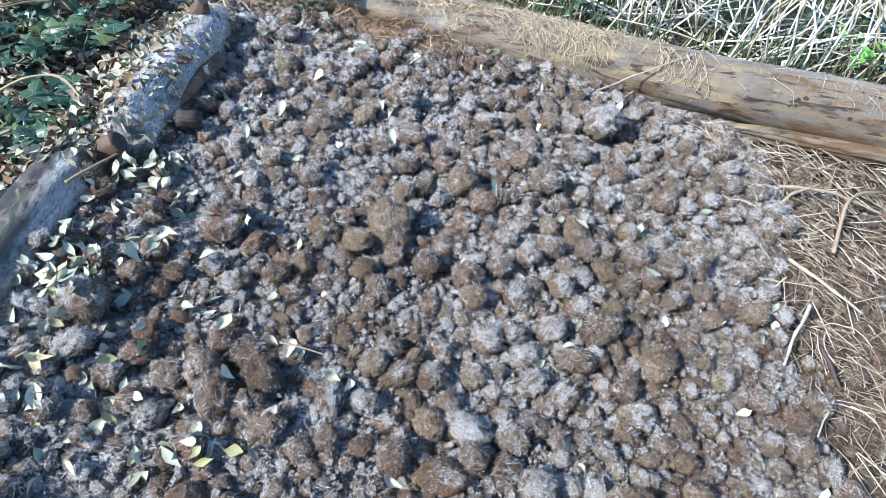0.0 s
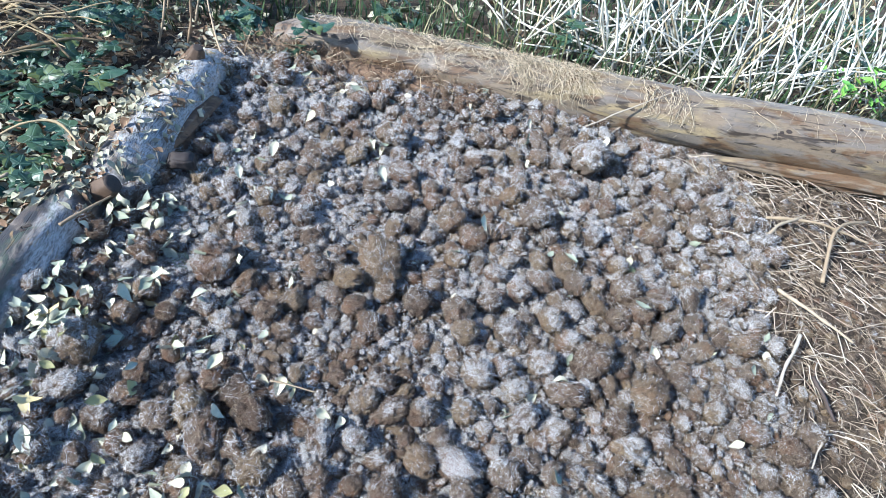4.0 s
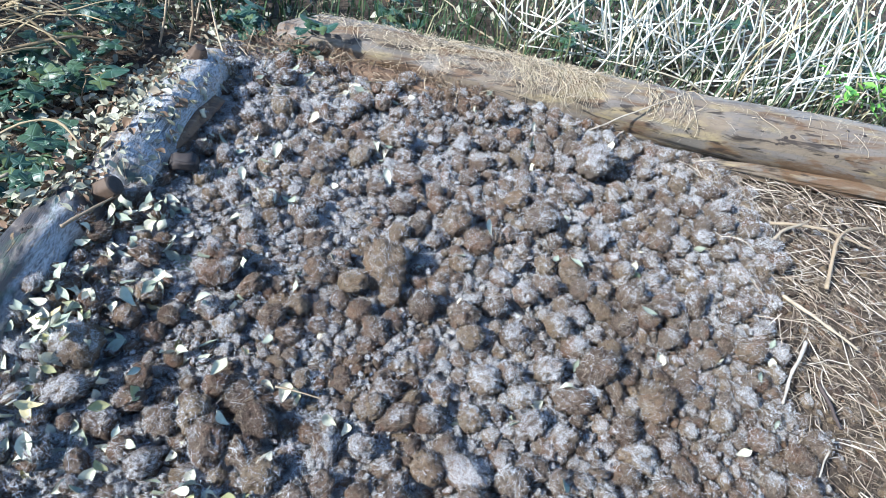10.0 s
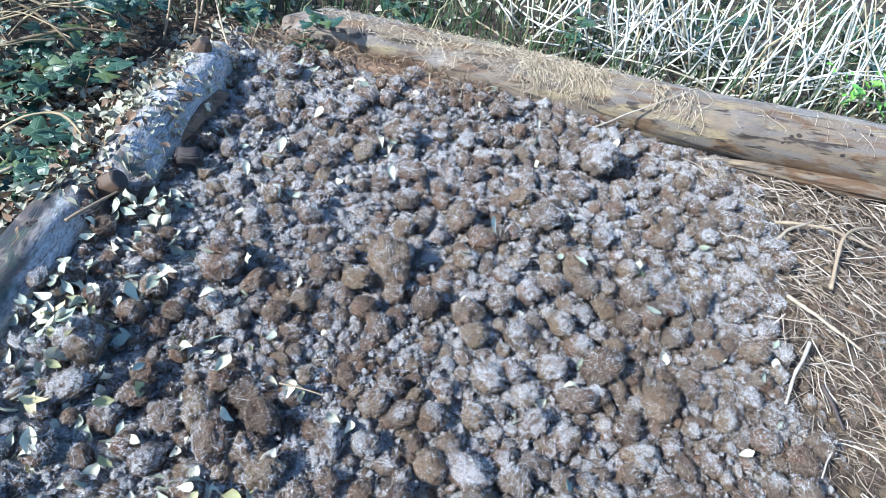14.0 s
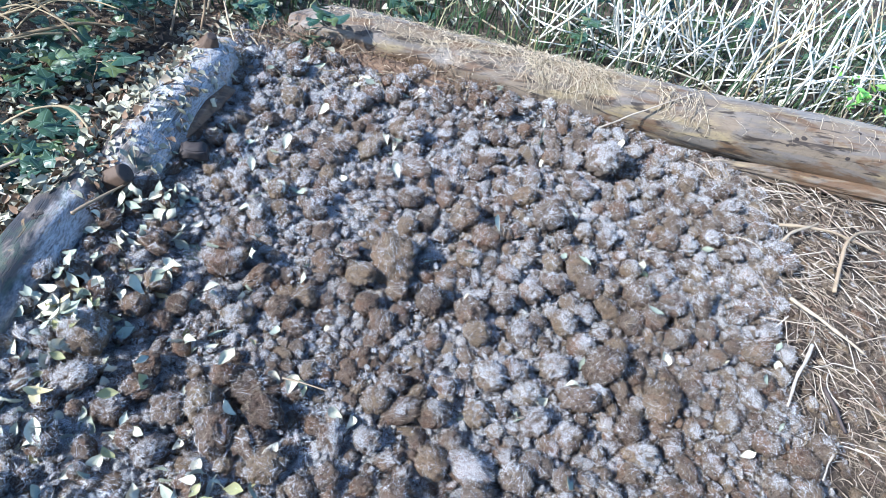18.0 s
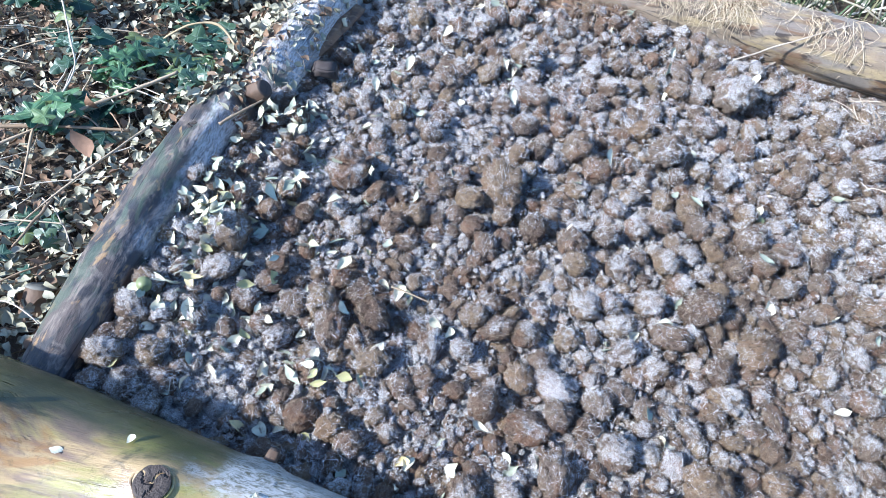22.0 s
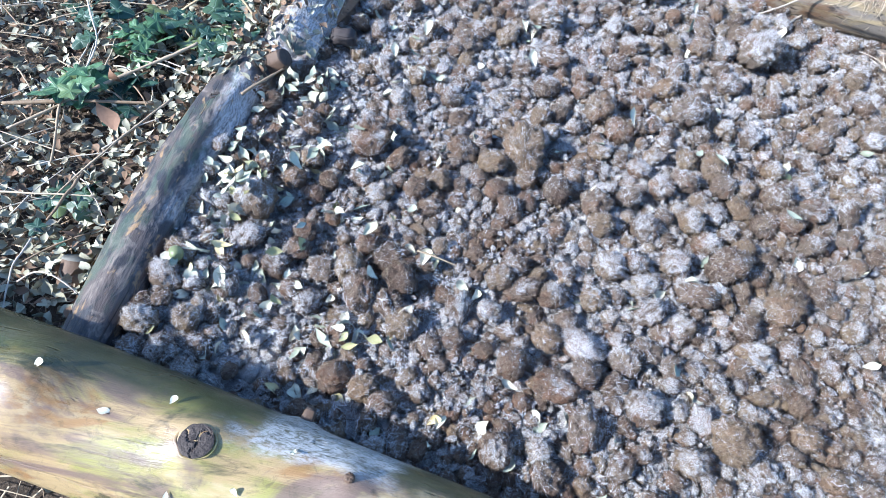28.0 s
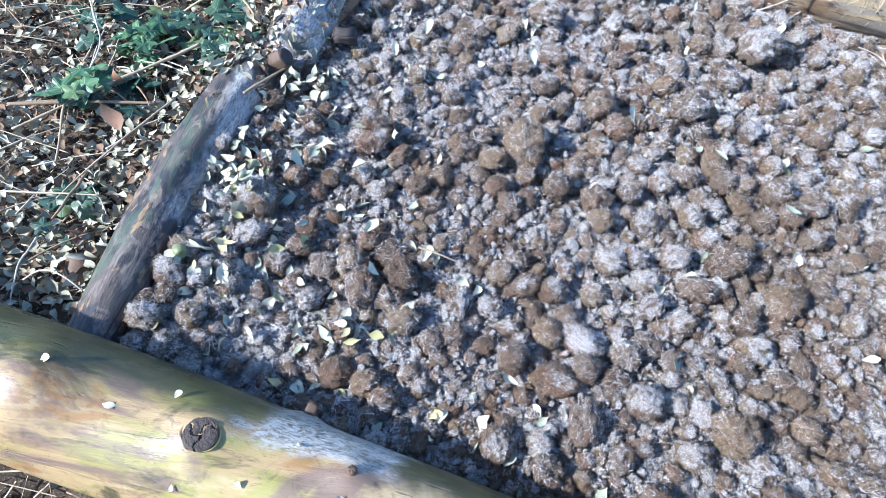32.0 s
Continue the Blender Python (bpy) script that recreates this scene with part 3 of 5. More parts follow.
NEAR_R, FAR_R = [0.145, 0.14, 0.135, 0.122, 0.11, 0.10], [0.08, 0.085, 0.09, 0.10, 0.11, 0.12, 0.13, 0.135, 0.13]
LEFT_R = [0.056, 0.066, 0.072, 0.076, 0.068, 0.088, 0.088, 0.085, 0.06]
part("rotten_hollow", log_mesh([(-0.475, 1.95, 0.05), (-0.445, 2.08, 0.055), (-0.425, 2.20, 0.055), (-0.40, 2.34, 0.045)], [0.02, 0.036, 0.040, 0.03], 40, 12.0, 1.1), ROTTEN, left_log, "brown rotten hollow in the log's flank")
knot(near_log, *on_log(NEAR, NEAR_R, -0.30, 0.0, 0.0), 0.030, 4)
knot(near_log, *on_log(NEAR, NEAR_R, -0.035, -0.25, 0.0), 0.009, 7, COLLAR, False)
knot(far_log, *on_log(FAR, FAR_R, 1.075, 0.75, 0.0), 0.016, 5, wood=WOOD_FAR)
knot(left_log, *on_log(LEFT, LEFT_R, 1.54, 0.0, 0.002, 1), 0.016, 6, wood=WOOD_LEFT)
for i in range(34):
    rg = random.Random(40 + i)
    place, out = on_log(FAR, FAR_R, rg.uniform(1.0, 2.6), rg.uniform(0.35, 1.35), 0.0)
    # no hole is cut: a dark disc carries the hole's inner shade as colour
    h = part("beetle_hole", disc(rg.uniform(0.004, 0.009), 0.0015, 10, i, stretch=1.7), KNOT, far_log)
    h.matrix_basis = facing(place, out)


def stub(log, foot, tip, r0, r1, label):
    s = part("branch_stub", log_mesh([foot, Vector(foot).lerp(Vector(tip), 0.5), tip], [r0, (r0 + r1) / 2, r1], 20, 2.0, 0.30), COLLAR, log, label)
    d = (Vector(tip) - Vector(foot)).normalized()
    e = part("cut_end", disc(r1 * 0.93, 0.004, 18, 3), KNOT, log)
    e.matrix_basis = facing(Vector(tip) + d * 0.001, d)
    return s


stub(left_log, (-0.585, 1.74, 0.05), (-0.505, 1.735, 0.125), 0.036, 0.026, "sawn brown branch stub")
stub(left_log, (-0.47, 2.44, 0.10), (-0.445, 2.43, 0.175), 0.045, 0.017, "broken brown branch stub")
stub(near_log, (-0.155, 0.70, 0.12), (-0.147, 0.742, 0.135), 0.017, 0.010, "small brown branch stub")

# ---- the dung heap ----
X0, X1, Y0, Y1 = -0.62, 1.58, 0.62, 2.62


def open_side(y):
    """Where the heap ends towards the trampled straw."""
    u = min(1.0, max(0.0, (y - 1.3) / 0.85))
    return 1.32 + 0.29 * u * u * (3 - 2 * u)


def heap_height(x, y):
    """Top of the packed crumbs, falling off at the open side."""
    edge = min(1.0, max(0.0, (open_side(y) + 0.20 - x) / 0.28))
    bank = min(1.0, max(0.0, (-0.28 - x) / 0.30))
    back = min(1.0, max(0.0, (y - 2.27 + 0.14 * (x - 0.6)) / 0.30)) * min(1.0, max(0.0, (1.5 - x) / 0.5))
    return -0.075 + 0.070 * edge * edge * (3 - 2 * edge) + 0.030 * bank * bank * (3 - 2 * bank) + 0.055 * back * back * (3 - 2 * back) + 0.014 * noise.noise((x * 2.2, y * 2.2, 1.0))


def bed_z(x, y):
    if y < 0.60 - 0.16 * (x + 0.15):
        return -0.09
    if x < -0.66 + 0.19 * max(0.0, y - 1.5):
        return -0.09
    return heap_height(x, y) + 0.022 * noise.noise((x * 22, y * 22, 3.0)) + 0.012 * noise.noise((x * 65, y * 65, 5.0)) + 0.006 * noise.noise((x * 150, y * 150, 7.0))


def in_heap(x, y):
    left = -0.60 + 0.19 * max(0.0, (y - 1.5))
    right = open_side(y) + 0.03 + 0.07 * noise.noise((0.0, y * 4, 2.0))
    low = 0.745 - 0.16 * (x + 0.30)
    high = 2.64 - 0.14 * (x - 0.6)
    return left < x < right and low < y < high


def heap_bed():
    step = 0.007
    nx, ny = int((1.92 - X0 + 0.1) / step), int((Y1 + 0.2 - Y0 + 0.2) / step)
    verts = [(X0 - 0.1 + i * step, Y0 - 0.2 + j * step, bed_z(X0 - 0.1 + i * step, Y0 - 0.2 + j * step)) for j in range(ny + 1) for i in range(nx + 1)]
    w = nx + 1
    faces = [(j * w + i, j * w + i + 1, (j + 1) * w + i + 1, (j + 1) * w + i) for j in range(ny) for i in range(nx)]
    return verts, faces


heap = tagged(new("dung_heap"), "frosted heap of brown horse dung clods between logs", "dung heap")
part("crumb_bed", heap_bed(), CRUMB, heap, "crumbled dung dusted with white frost", False)


SHAPES = {}


def clod_shape(seed):
    """Stretch, and how far the surface lies out in a grid of directions: a pressed ball of chopped hay."""
    if seed not in SHAPES:
        rg = random.Random(seed)
        stretch = Vector((rg.choice((0.95, 1.05, 1.15, 1.35)), rg.uniform(0.82, 1.05), rg.uniform(0.74, 0.98)))
        o = Vector((seed * 3.7, seed * 1.3, seed * 5.1))
        torn = rg.choice((0.16, 0.24, 0.36, 0.55))
        band = Vector((rg.uniform(-1, 1), rg.uniform(-1, 1), rg.uniform(-1, 1))).normalized()
        grid = numpy.zeros((49, 96))
        for i in range(49):
            th = math.pi * i / 48
            for j in range(96):
                ph = 2 * math.pi * j / 96
                d = Vector((math.sin(th) * math.cos(ph), math.sin(th) * math.sin(ph), math.cos(th)))
                r = 1 + torn * noise.noise(d * 1.3 + o) + 0.14 * noise.noise(d * 2.6 + o) + 0.16 * noise.noise(d * 6.0 + o)
                r -= 0.36 * abs(noise.noise(d * 2.4 + o * 3)) - 0.08
                r += 0.12 * noise.noise(d * 2.0 + band * (d.dot(band) * 12) + o) + 0.11 * noise.noise(d * 13.0 + o)
                grid[i, j] = r
        SHAPES[seed] = (stretch, grid)
    return SHAPES[seed]


def clod_mesh(seed, level):
    """An uneven fibrous ball, layered, torn and flattened."""
    stretch, grid = clod_shape(seed)
    bm = bmesh.new()
    bmesh.ops.create_icosphere(bm, subdivisions=level, radius=1.0)
    for v in bm.verts:
        d = v.co.normalized()
        i = int(math.acos(max(-1, min(1, d.z))) / math.pi * 48 + 0.5)
        j = int((math.atan2(d.y, d.x) % (2 * math.pi)) / (2 * math.pi) * 96) % 96
        v.co = Vector((d.x * stretch.x, d.y * stretch.y, d.z * stretch.z)) * float(grid[i, j])
    return bm


rng = random.Random(11)
# the clods that stand out, x, y and radius
BIG = [(-0.21, 1.55, 0.063), (-0.06, 1.42, 0.036), (-0.01, 1.37, 0.035), (-0.44, 1.27, 0.056), (-0.17, 1.13, 0.039), (-0.04, 1.12, 0.039), (0.47, 1.28, 0.047), (0.77, 1.33, 0.052), (0.22, 1.61, 0.062), (0.43, 1.48, 0.047), (0.51, 1.02, 0.043), (0.56, 1.06, 0.033), (0.73, 1.01, 0.031), (0.35, 0.93, 0.041), (0.23, 0.76, 0.038), (0.32, 0.78, 0.033), (0.74, 0.87, 0.056), (0.65, 0.81, 0.036), (0.41, 0.83, 0.039), (0.32, 1.05, 0.039), (-0.45, 1.04, 0.038), (-0.23, 1.12, 0.041), (0.43, 1.84, 0.053), (0.24, 2.25, 0.056), (0.96, 2.22, 0.069), (0.70, 1.86, 0.053), (0.94, 1.60, 0.049), (0.92, 1.25, 0.044), (0.83, 1.10, 0.040), (0.65, 1.14, 0.037), (0.62, 1.03, 0.032)]
spots = [(x, y, r * 0.9) for x, y, r in BIG]


def free(x, y, r, k):
    return all((x - a) ** 2 + (y - b) ** 2 > (k * (r + c)) ** 2 for a, b, c in spots)


for tries in range(24000):
    r = rng.uniform(0.019, 0.038) if tries < 2600 else rng.uniform(0.011, 0.024)
    x, y = rng.uniform(X0, X1 + 0.1), rng.uniform(Y0, Y1)
    if tries < 2600 and x < 0.4 and noise.noise((x * 5, y * 5, 17.0)) < -0.12:
        continue
    if in_heap(x, y) and free(x, y, r, 0.88 if tries < 2600 else 0.80):
        spots.append((x, y, r))
spots.sort(key=lambda s: (s[0] - 0.15) ** 2 + (s[1] - 0.9) ** 2 - 40 * (s[2] - 0.03) * (s[2] > 0.03) * 0.3)
CLOD_MESHES, LOW, LEAST = [], [], []
for i in range(16):
    me = bpy.data.meshes.new("clod")
    bm = clod_mesh(i + 1, 4)
    bm.to_mesh(me)
    bm.free()
    me.materials.append(CLOD)
    me.polygons.foreach_set("use_smooth", [True] * len(me.polygons))
    CLOD_MESHES.append(me)
    bm = clod_mesh(i + 1, 4)
    bm.verts.index_update()
    LOW.append(([v.co.copy() for v in bm.verts], [tuple(v.index for v in f.verts) for f in bm.faces]))
    bm.free()
    bm = clod_mesh(i + 1, 3)
    bm.verts.index_update()
    LEAST.append(([v.co.copy() for v in bm.verts], [tuple(v.index for v in f.verts) for f in bm.faces]))
    bm.free()

placed, rest, lumps = [], [], []
for i, (x, y, r) in enumerate(spots):
    z = heap_height(x, y) + r * (rng.uniform(0.75, 1.5) if r > 0.026 else rng.uniform(0.45, 1.3))
    m = pose(x, y, z, rng.uniform(-50, 50), rng.uniform(-50, 50), rng.uniform(0, 360)) @ Matrix.Diagonal((r, r, r, 1))
    k = rng.randrange(16)
    placed.append((x, y, z, r, k, m))
    if i < 300:
        ob = new("clod", CLOD_MESHES[k])
        ob.parent = heap
        ob.matrix_basis = m
    else:
        v, f = LOW[k] if r > 0.022 else LEAST[k]
        (rest if r > 0.0185 else lumps).append(([m @ p for p in v], f))
tagged(part("clod_mass", merge(rest), CLOD_FAR, heap, "more brown dung clods, frosted"), kind="stuff")
tagged(part("lump_mass", merge(lumps), CRUMB, heap, "small frosted dung lumps low between the clods"), kind="stuff")


def surface_z(x, y):
    """Height of the heap's top: the crumbs or the clod that lies there."""
    z = bed_z(x, y)
    for a, b, c, r, k, m in placed:
        d = ((x - a) ** 2 + (y - b) ** 2) / (r * r)
        if d < 0.9:
            z = max(z, c + r * 0.85 * math.sqrt(1 - d))
    return z


def ribbon(q, d, length, width, rg, lift):
    """A short bent fibre lying on a skin."""
    side = d.cross(Vector((rg.uniform(-1, 1), rg.uniform(-1, 1), rg.uniform(-1, 1)))).normalized()
    side = (side + d * rg.uniform(-0.1, 0.55)).normalized()
    cross = d.cross(side).normalized()
    a = rg.uniform(-1.3, 1.3)
    cross = (cross * math.cos(a) + side.cross(cross) * math.sin(a)) * width
    mid = q + d * lift
    if length < 0.02:
        a, b = mid - side * length * 0.5, mid + side * length * 0.5 + d * lift * rg.uniform(-1.0, 1.5)
        return [a - cross, a + cross, b + cross * 0.6, b - cross * 0.6], [(0, 1, 2, 3)]
    a = mid - side * length * 0.5 - d * lift * rg.uniform(0, 1.5)
    b = mid + side * length * 0.5 + d * lift * rg.uniform(-1.5, 1.5) + cross * rg.uniform(-5, 5)
    return [a - cross, a + cross, mid - cross, mid + cross, b - cross, b + cross], [(0, 1, 3, 2), (2, 3, 5, 4)]


# small crumbs filling the gaps
rg = random.Random(19)
bits = []
for i in range(6):
    bm = clod_mesh(i + 60, 1 + i % 2)
    bm.verts.index_update()
    bits.append(([v.co.copy() for v in bm.verts], [tuple(v.index for v in f.verts) for f in bm.faces]))
    bm.free()
pieces = []
while len(pieces) < 15000:
    x, y = rg.uniform(X0, X1 + 0.15), rg.uniform(Y0, Y1)
    if not in_heap(x - 0.04 * rg.random(), y):
        continue
    r = 0.002 + 0.009 * rg.random() ** 1.8
    m = pose(x, y, bed_z(x, y) + r * rg.uniform(0.0, 1.0) + 0.022 * rg.random(), rg.uniform(0, 180), rg.uniform(0, 180), rg.uniform(0, 360)) @ Matrix.Diagonal((r, r, r, 1))
    v, f = rg.choice(bits)
    pieces.append(([m @ p for p in v], f))
tagged(part("crumb_mass", merge(pieces), CRUMB, heap, "small frosted dung crumbs between the clods", False), kind="stuff")



def strips(name, points, across, material, label):
    """Many flat hairs as one mesh. points: hairs x stations x 3; across: half width at each station."""
    n, k = points.shape[:2]
    co = numpy.stack((points - across, points + across), axis=2).reshape(-1, 3)
    first = (numpy.arange(n)[:, None] * k + numpy.arange(k - 1)[None, :]).reshape(-1) * 2
    quads = numpy.stack((first, first + 1, first + 3, first + 2), axis=1)
    me = bpy.data.meshes.new(name)
    me.vertices.add(len(co))
    me.vertices.foreach_set("co", co.reshape(-1).astype("f"))
    me.loops.add(quads.size)
    me.loops.foreach_set("vertex_index", quads.reshape(-1).astype("i"))
    me.polygons.add(len(quads))
    me.polygons.foreach_set("loop_start", (numpy.arange(len(quads)) * 4).astype("i"))
    me.update(calc_edges=True)
    me.materials.append(material)
    ob = new(name, me)
    ob.parent = heap
    tagged(ob, label, kind="stuff")


def unit(a):
    return a / numpy.maximum(numpy.linalg.norm(a, axis=-1, keepdims=True), 1e-9)


def hairs_on_clods(count, stations, arc, lift, width, up, seed):
    """Hairs that follow the clods' skins: arc is their length, lift how far they stand off, in metres."""
    g = numpy.random.default_rng(seed)
    size = numpy.array([p[3] for p in placed])
    which = g.choice(len(placed), count, p=size ** 2 / (size ** 2).sum())
    mats = numpy.array([[list(row[:3]) for row in p[5][:3]] for p in placed])[which]
    home = numpy.array([p[:3] for p in placed])[which]
    kind = numpy.array([p[4] for p in placed])[which]
    tables = numpy.stack([clod_shape(i + 1)[1] for i in range(16)])
    stretch = numpy.array([list(clod_shape(i + 1)[0]) for i in range(16)])[kind]
    d0 = unit(g.normal(size=(count, 3)))
    side = unit(numpy.cross(d0, g.normal(size=(count, 3))))
    bent = numpy.cross(d0, side)
    turn = g.uniform(*arc, count) / size[which]
    bow = g.normal(0, 0.22, count)
    out = []
    for j in range(stations):
        f = j / (stations - 1) - 0.5
        d = unit(d0 + side * (turn * f)[:, None] + bent * (turn * bow * (4 * f * f))[:, None])
        i = (numpy.arccos(numpy.clip(d[:, 2], -1, 1)) / math.pi * 48 + 0.5).astype(int)
        q = ((numpy.arctan2(d[:, 1], d[:, 0]) % (2 * math.pi)) / (2 * math.pi) * 96).astype(int) % 96
        r = tables[kind, i, q] + (g.uniform(*lift, count) * (1 + 2.5 * abs(f) * g.random(count))) / size[which]
        out.append(numpy.einsum("nij,nj->ni", mats, d * stretch * r[:, None]) + home)
    points = numpy.stack(out, axis=1)
    normal = unit(points[:, stations // 2] - home)
    keep = normal[:, 2] > up + g.uniform(-0.15, 0.15, count)
    points, normal = points[keep], normal[keep]
    return points, crosswise(points, normal, width, g)


def crosswise(points, normal, width, g):
    run = unit(points[:, -1] - points[:, 0])
    a = g.uniform(-0.9, 0.9, len(points))[:, None]
    w = unit(numpy.cross(run, normal)) * numpy.cos(a) + normal * numpy.sin(a)
    w = w * g.uniform(*width, len(points))[:, None]
    taper = numpy.linspace(1.0, 0.55, points.shape[1])
    return w[:, None, :] * taper[None, :, None]


def hairs_on_bed(count, stations, arc, lift, width, seed):
    """Loose hairs lying criss-cross on the crumbs between the clods."""
    g = numpy.random.default_rng(seed)
    rg = random.Random(seed)
    spots = []
    while len(spots) < count:
        x, y = rg.uniform(X0, X1 + 0.1), rg.uniform(Y0, Y1)
        if in_heap(x, y):
            spots.append((x, y, bed_z(x, y)))
    home = numpy.array(spots)
    a = g.uniform(0, 2 * math.pi, count)
    run = numpy.stack((numpy.cos(a), numpy.sin(a), g.normal(0, 0.35, count)), axis=1) * g.uniform(*arc, count)[:, None]
    home[:, 2] += g.uniform(*lift, count)
    points = numpy.stack([home + run * (j / (stations - 1) - 0.5) + g.normal(0, 0.0012, (count, 3)) for j in range(stations)], axis=1)
    return points, crosswise(points, numpy.tile((0.0, 0.0, 1.0), (count, 1)), width, g)


for name, label, material, sets in (
        ("fibre_mat", "short chopped hay fibres matted in the dung", FIBRE, (hairs_on_clods(440000, 3, (0.008, 0.034), (0.0003, 0.0030), (0.00016, 0.00042), -0.1, 21), hairs_on_bed(60000, 3, (0.008, 0.035), (0.001, 0.016), (0.0002, 0.0005), 22))),
        ("rime", "white frost on the fibre tips", RIME, (hairs_on_clods(520000, 2, (0.002, 0.009), (0.0008, 0.0048), (0.00016, 0.00036), 0.25, 23),)),
        ("frosted_hay", "white frost on the chopped hay between the clods", RIME_LOW, (hairs_on_bed(210000, 2, (0.003, 0.011), (0.002, 0.026), (0.0002, 0.0005), 24),))):
    for points, across in sets:
        strips(name, points, across, material, label)
# ---- leaves ----
def leaf_mesh(seed, length, width, curl, tip=1.0):
    """An oval pointed leaf, folded along its rib and curled."""
    rg = random.Random(seed)
    stations = [0.0, 0.12, 0.3, 0.5, 0.7, 0.87, 1.0]
    wide = [0.05, 0.42, 0.88, 1.0, 0.60, 0.18, 0.01]
    fold, twist, hook = rg.uniform(0.2, 1.1), rg.uniform(-1.2, 1.2), rg.uniform(-0.6, 0.6)
    verts, faces = [], []
    for s, w in zip(stations, wide):
        a = curl * s * 1.6
        y, z = (math.sin(a) / (curl * 1.6) if abs(curl) > 0.01 else s) * length, (1 - math.cos(a)) / (curl * 1.6) * length if abs(curl) > 0.01 else 0
        for k in (-1, -0.5, 0, 0.5, 1):
            x = k * w * width / 2
            verts.append((x + hook * width * s * s, y - length / 2, z + abs(x) * fold + x * twist * s + 0.0026 * noise.noise((x * 80, y * 80, seed))))
    for i in range(6):
        for k in range(4):
            faces.append((i * 5 + k, i * 5 + k + 1, (i + 1) * 5 + k + 1, (i + 1) * 5 + k))
    return verts, faces


def ivy_mesh(seed, size, lobes=5):
    """A lobed leaf with sunken veins."""
    rg = random.Random(seed)
    n = 30
    droop, lean = rg.uniform(0.05, 0.25), rg.uniform(0, 6.28)
    verts, faces = [(0, 0, 0)], []
    for ring, s in ((1, 0.55), (2, 1.0)):
        for k in range(n):
            a = 2 * math.pi * k / n
            tri = abs(((a - math.pi / 2) * lobes / (2 * math.pi)) % 1.0 - 0.5) * 2
            r = 0.56 + 0.46 * tri ** 1.35
            r *= 0.75 + 0.3 * (math.sin(a) * 0.5 + 0.5)
            if abs(a - 1.5 * math.pi) < 0.25:
                r *= 0.55
            z = size * s * s * (0.04 * math.cos(lobes * (a - math.pi / 2)) - 0.10 + droop * math.cos(a - lean))
            verts.append((math.cos(a) * r * s * size, math.sin(a) * r * s * size, z))
    for k in range(n):
        k2 = (k + 1) % n
        faces.append((0, 1 + k, 1 + k2))
        faces.append((1 + k, 1 + n + k, 1 + n + k2, 1 + k2))
    return verts, faces


def shared(name, data, material):
    me = bpy.data.meshes.new(name)
    me.from_pydata([tuple(v) for v in data[0]], [], data[1])
    me.materials.append(material)
    me.polygons.foreach_set("use_smooth", [True] * len(me.polygons))
    return me


LEAVES = []
for i in range(10):
    rg = random.Random(i)
    data = leaf_mesh(i, rg.uniform(0.038, 0.056), rg.uniform(0.015, 0.024), rg.choice((-0.9, 0.45, 0.8, 1.2, -0.4)))
    LEAVES.append(shared("leaf", data, LEAF_PALE if i % 5 < 3 else LEAF_GREY))


def lay(me, x, y, z, rg, name, label, category, group, tilt=28, size=1.0):
    ob = new(name, me)
    ob.matrix_basis = pose(x, y, z, rg.uniform(-tilt, tilt), rg.uniform(-tilt, tilt), rg.uniform(0, 360)) @ Matrix.Diagonal((size, size, size, 1))
    return tagged(ob, label, category, group)


rg = random.Random(5)
CLUSTERS = [(-0.16, 0.96, 0.06, 30), (-0.44, 1.65, 0.05, 24), (-0.45, 1.45, 0.10, 66), (-0.38, 1.30, 0.16, 40), (-0.52, 1.33, 0.04, 30), (-0.50, 1.08, 0.07, 34), (-0.5, 1.25, 0.05, 12), (-0.33, 1.03, 0.07, 12), (-0.42, 1.70, 0.08, 16), (-0.40, 2.05, 0.12, 14), (0.20, 2.15, 0.10, 10), (-0.12, 1.85, 0.12, 12), (0.1, 0.8, 0.10, 8)]
homes = [(rg.gauss(a, s), rg.gauss(b, s)) for a, b, s, n in CLUSTERS for i in range(n)]
while len(homes) < 500:
    x, y = rg.uniform(X0, X1), rg.uniform(Y0, Y1)
    if rg.random() < (0.95 if x < 0.0 else 0.50 if x < 0.7 else 0.22):
        homes.append((x, y))
homes += [(0.774, 1.673), (0.0, 1.2), (0.242, 0.903), (0.314, 0.85), (0.211, 2.174), (-0.635, 1.361)]
homes = sorted(((x, y) for x, y in homes if in_heap(x, y)), key=lambda p: p[0] ** 2 + (p[1] - 0.9) ** 2)
LEAF_LABELS = {True: "pale cream-green dry leaf lying on dung", False: "grey-green fallen leaf lying on dung"}
more = {True: [], False: []}
for i, (x, y) in enumerate(homes):
    k = rg.randrange(10)
    pale = k % 5 < 3
    z = surface_z(x, y) + 0.009
    if i < 290:
        lay(LEAVES[k], x, y, z, rg, "fallen_leaf", LEAF_LABELS[pale], "leaf", "fallen leaves on the heap", 40, rg.uniform(0.8, 1.3))
    else:
        m = pose(x, y, z, rg.uniform(-40, 40), rg.uniform(-40, 40), rg.uniform(0, 360)) @ Matrix.Scale(rg.uniform(0.8, 1.3), 4)
        more[pale].append(([m @ v.co for v in LEAVES[k].vertices], [tuple(f.vertices) for f in LEAVES[k].polygons]))
for pale in (True, False):
    tagged(part("fallen_leaves", merge(more[pale]), LEAF_PALE if pale else LEAF_GREY), ("pale dry" if pale else "grey-green") + " leaves scattered over the far dung", "leaf", kind="stuff")
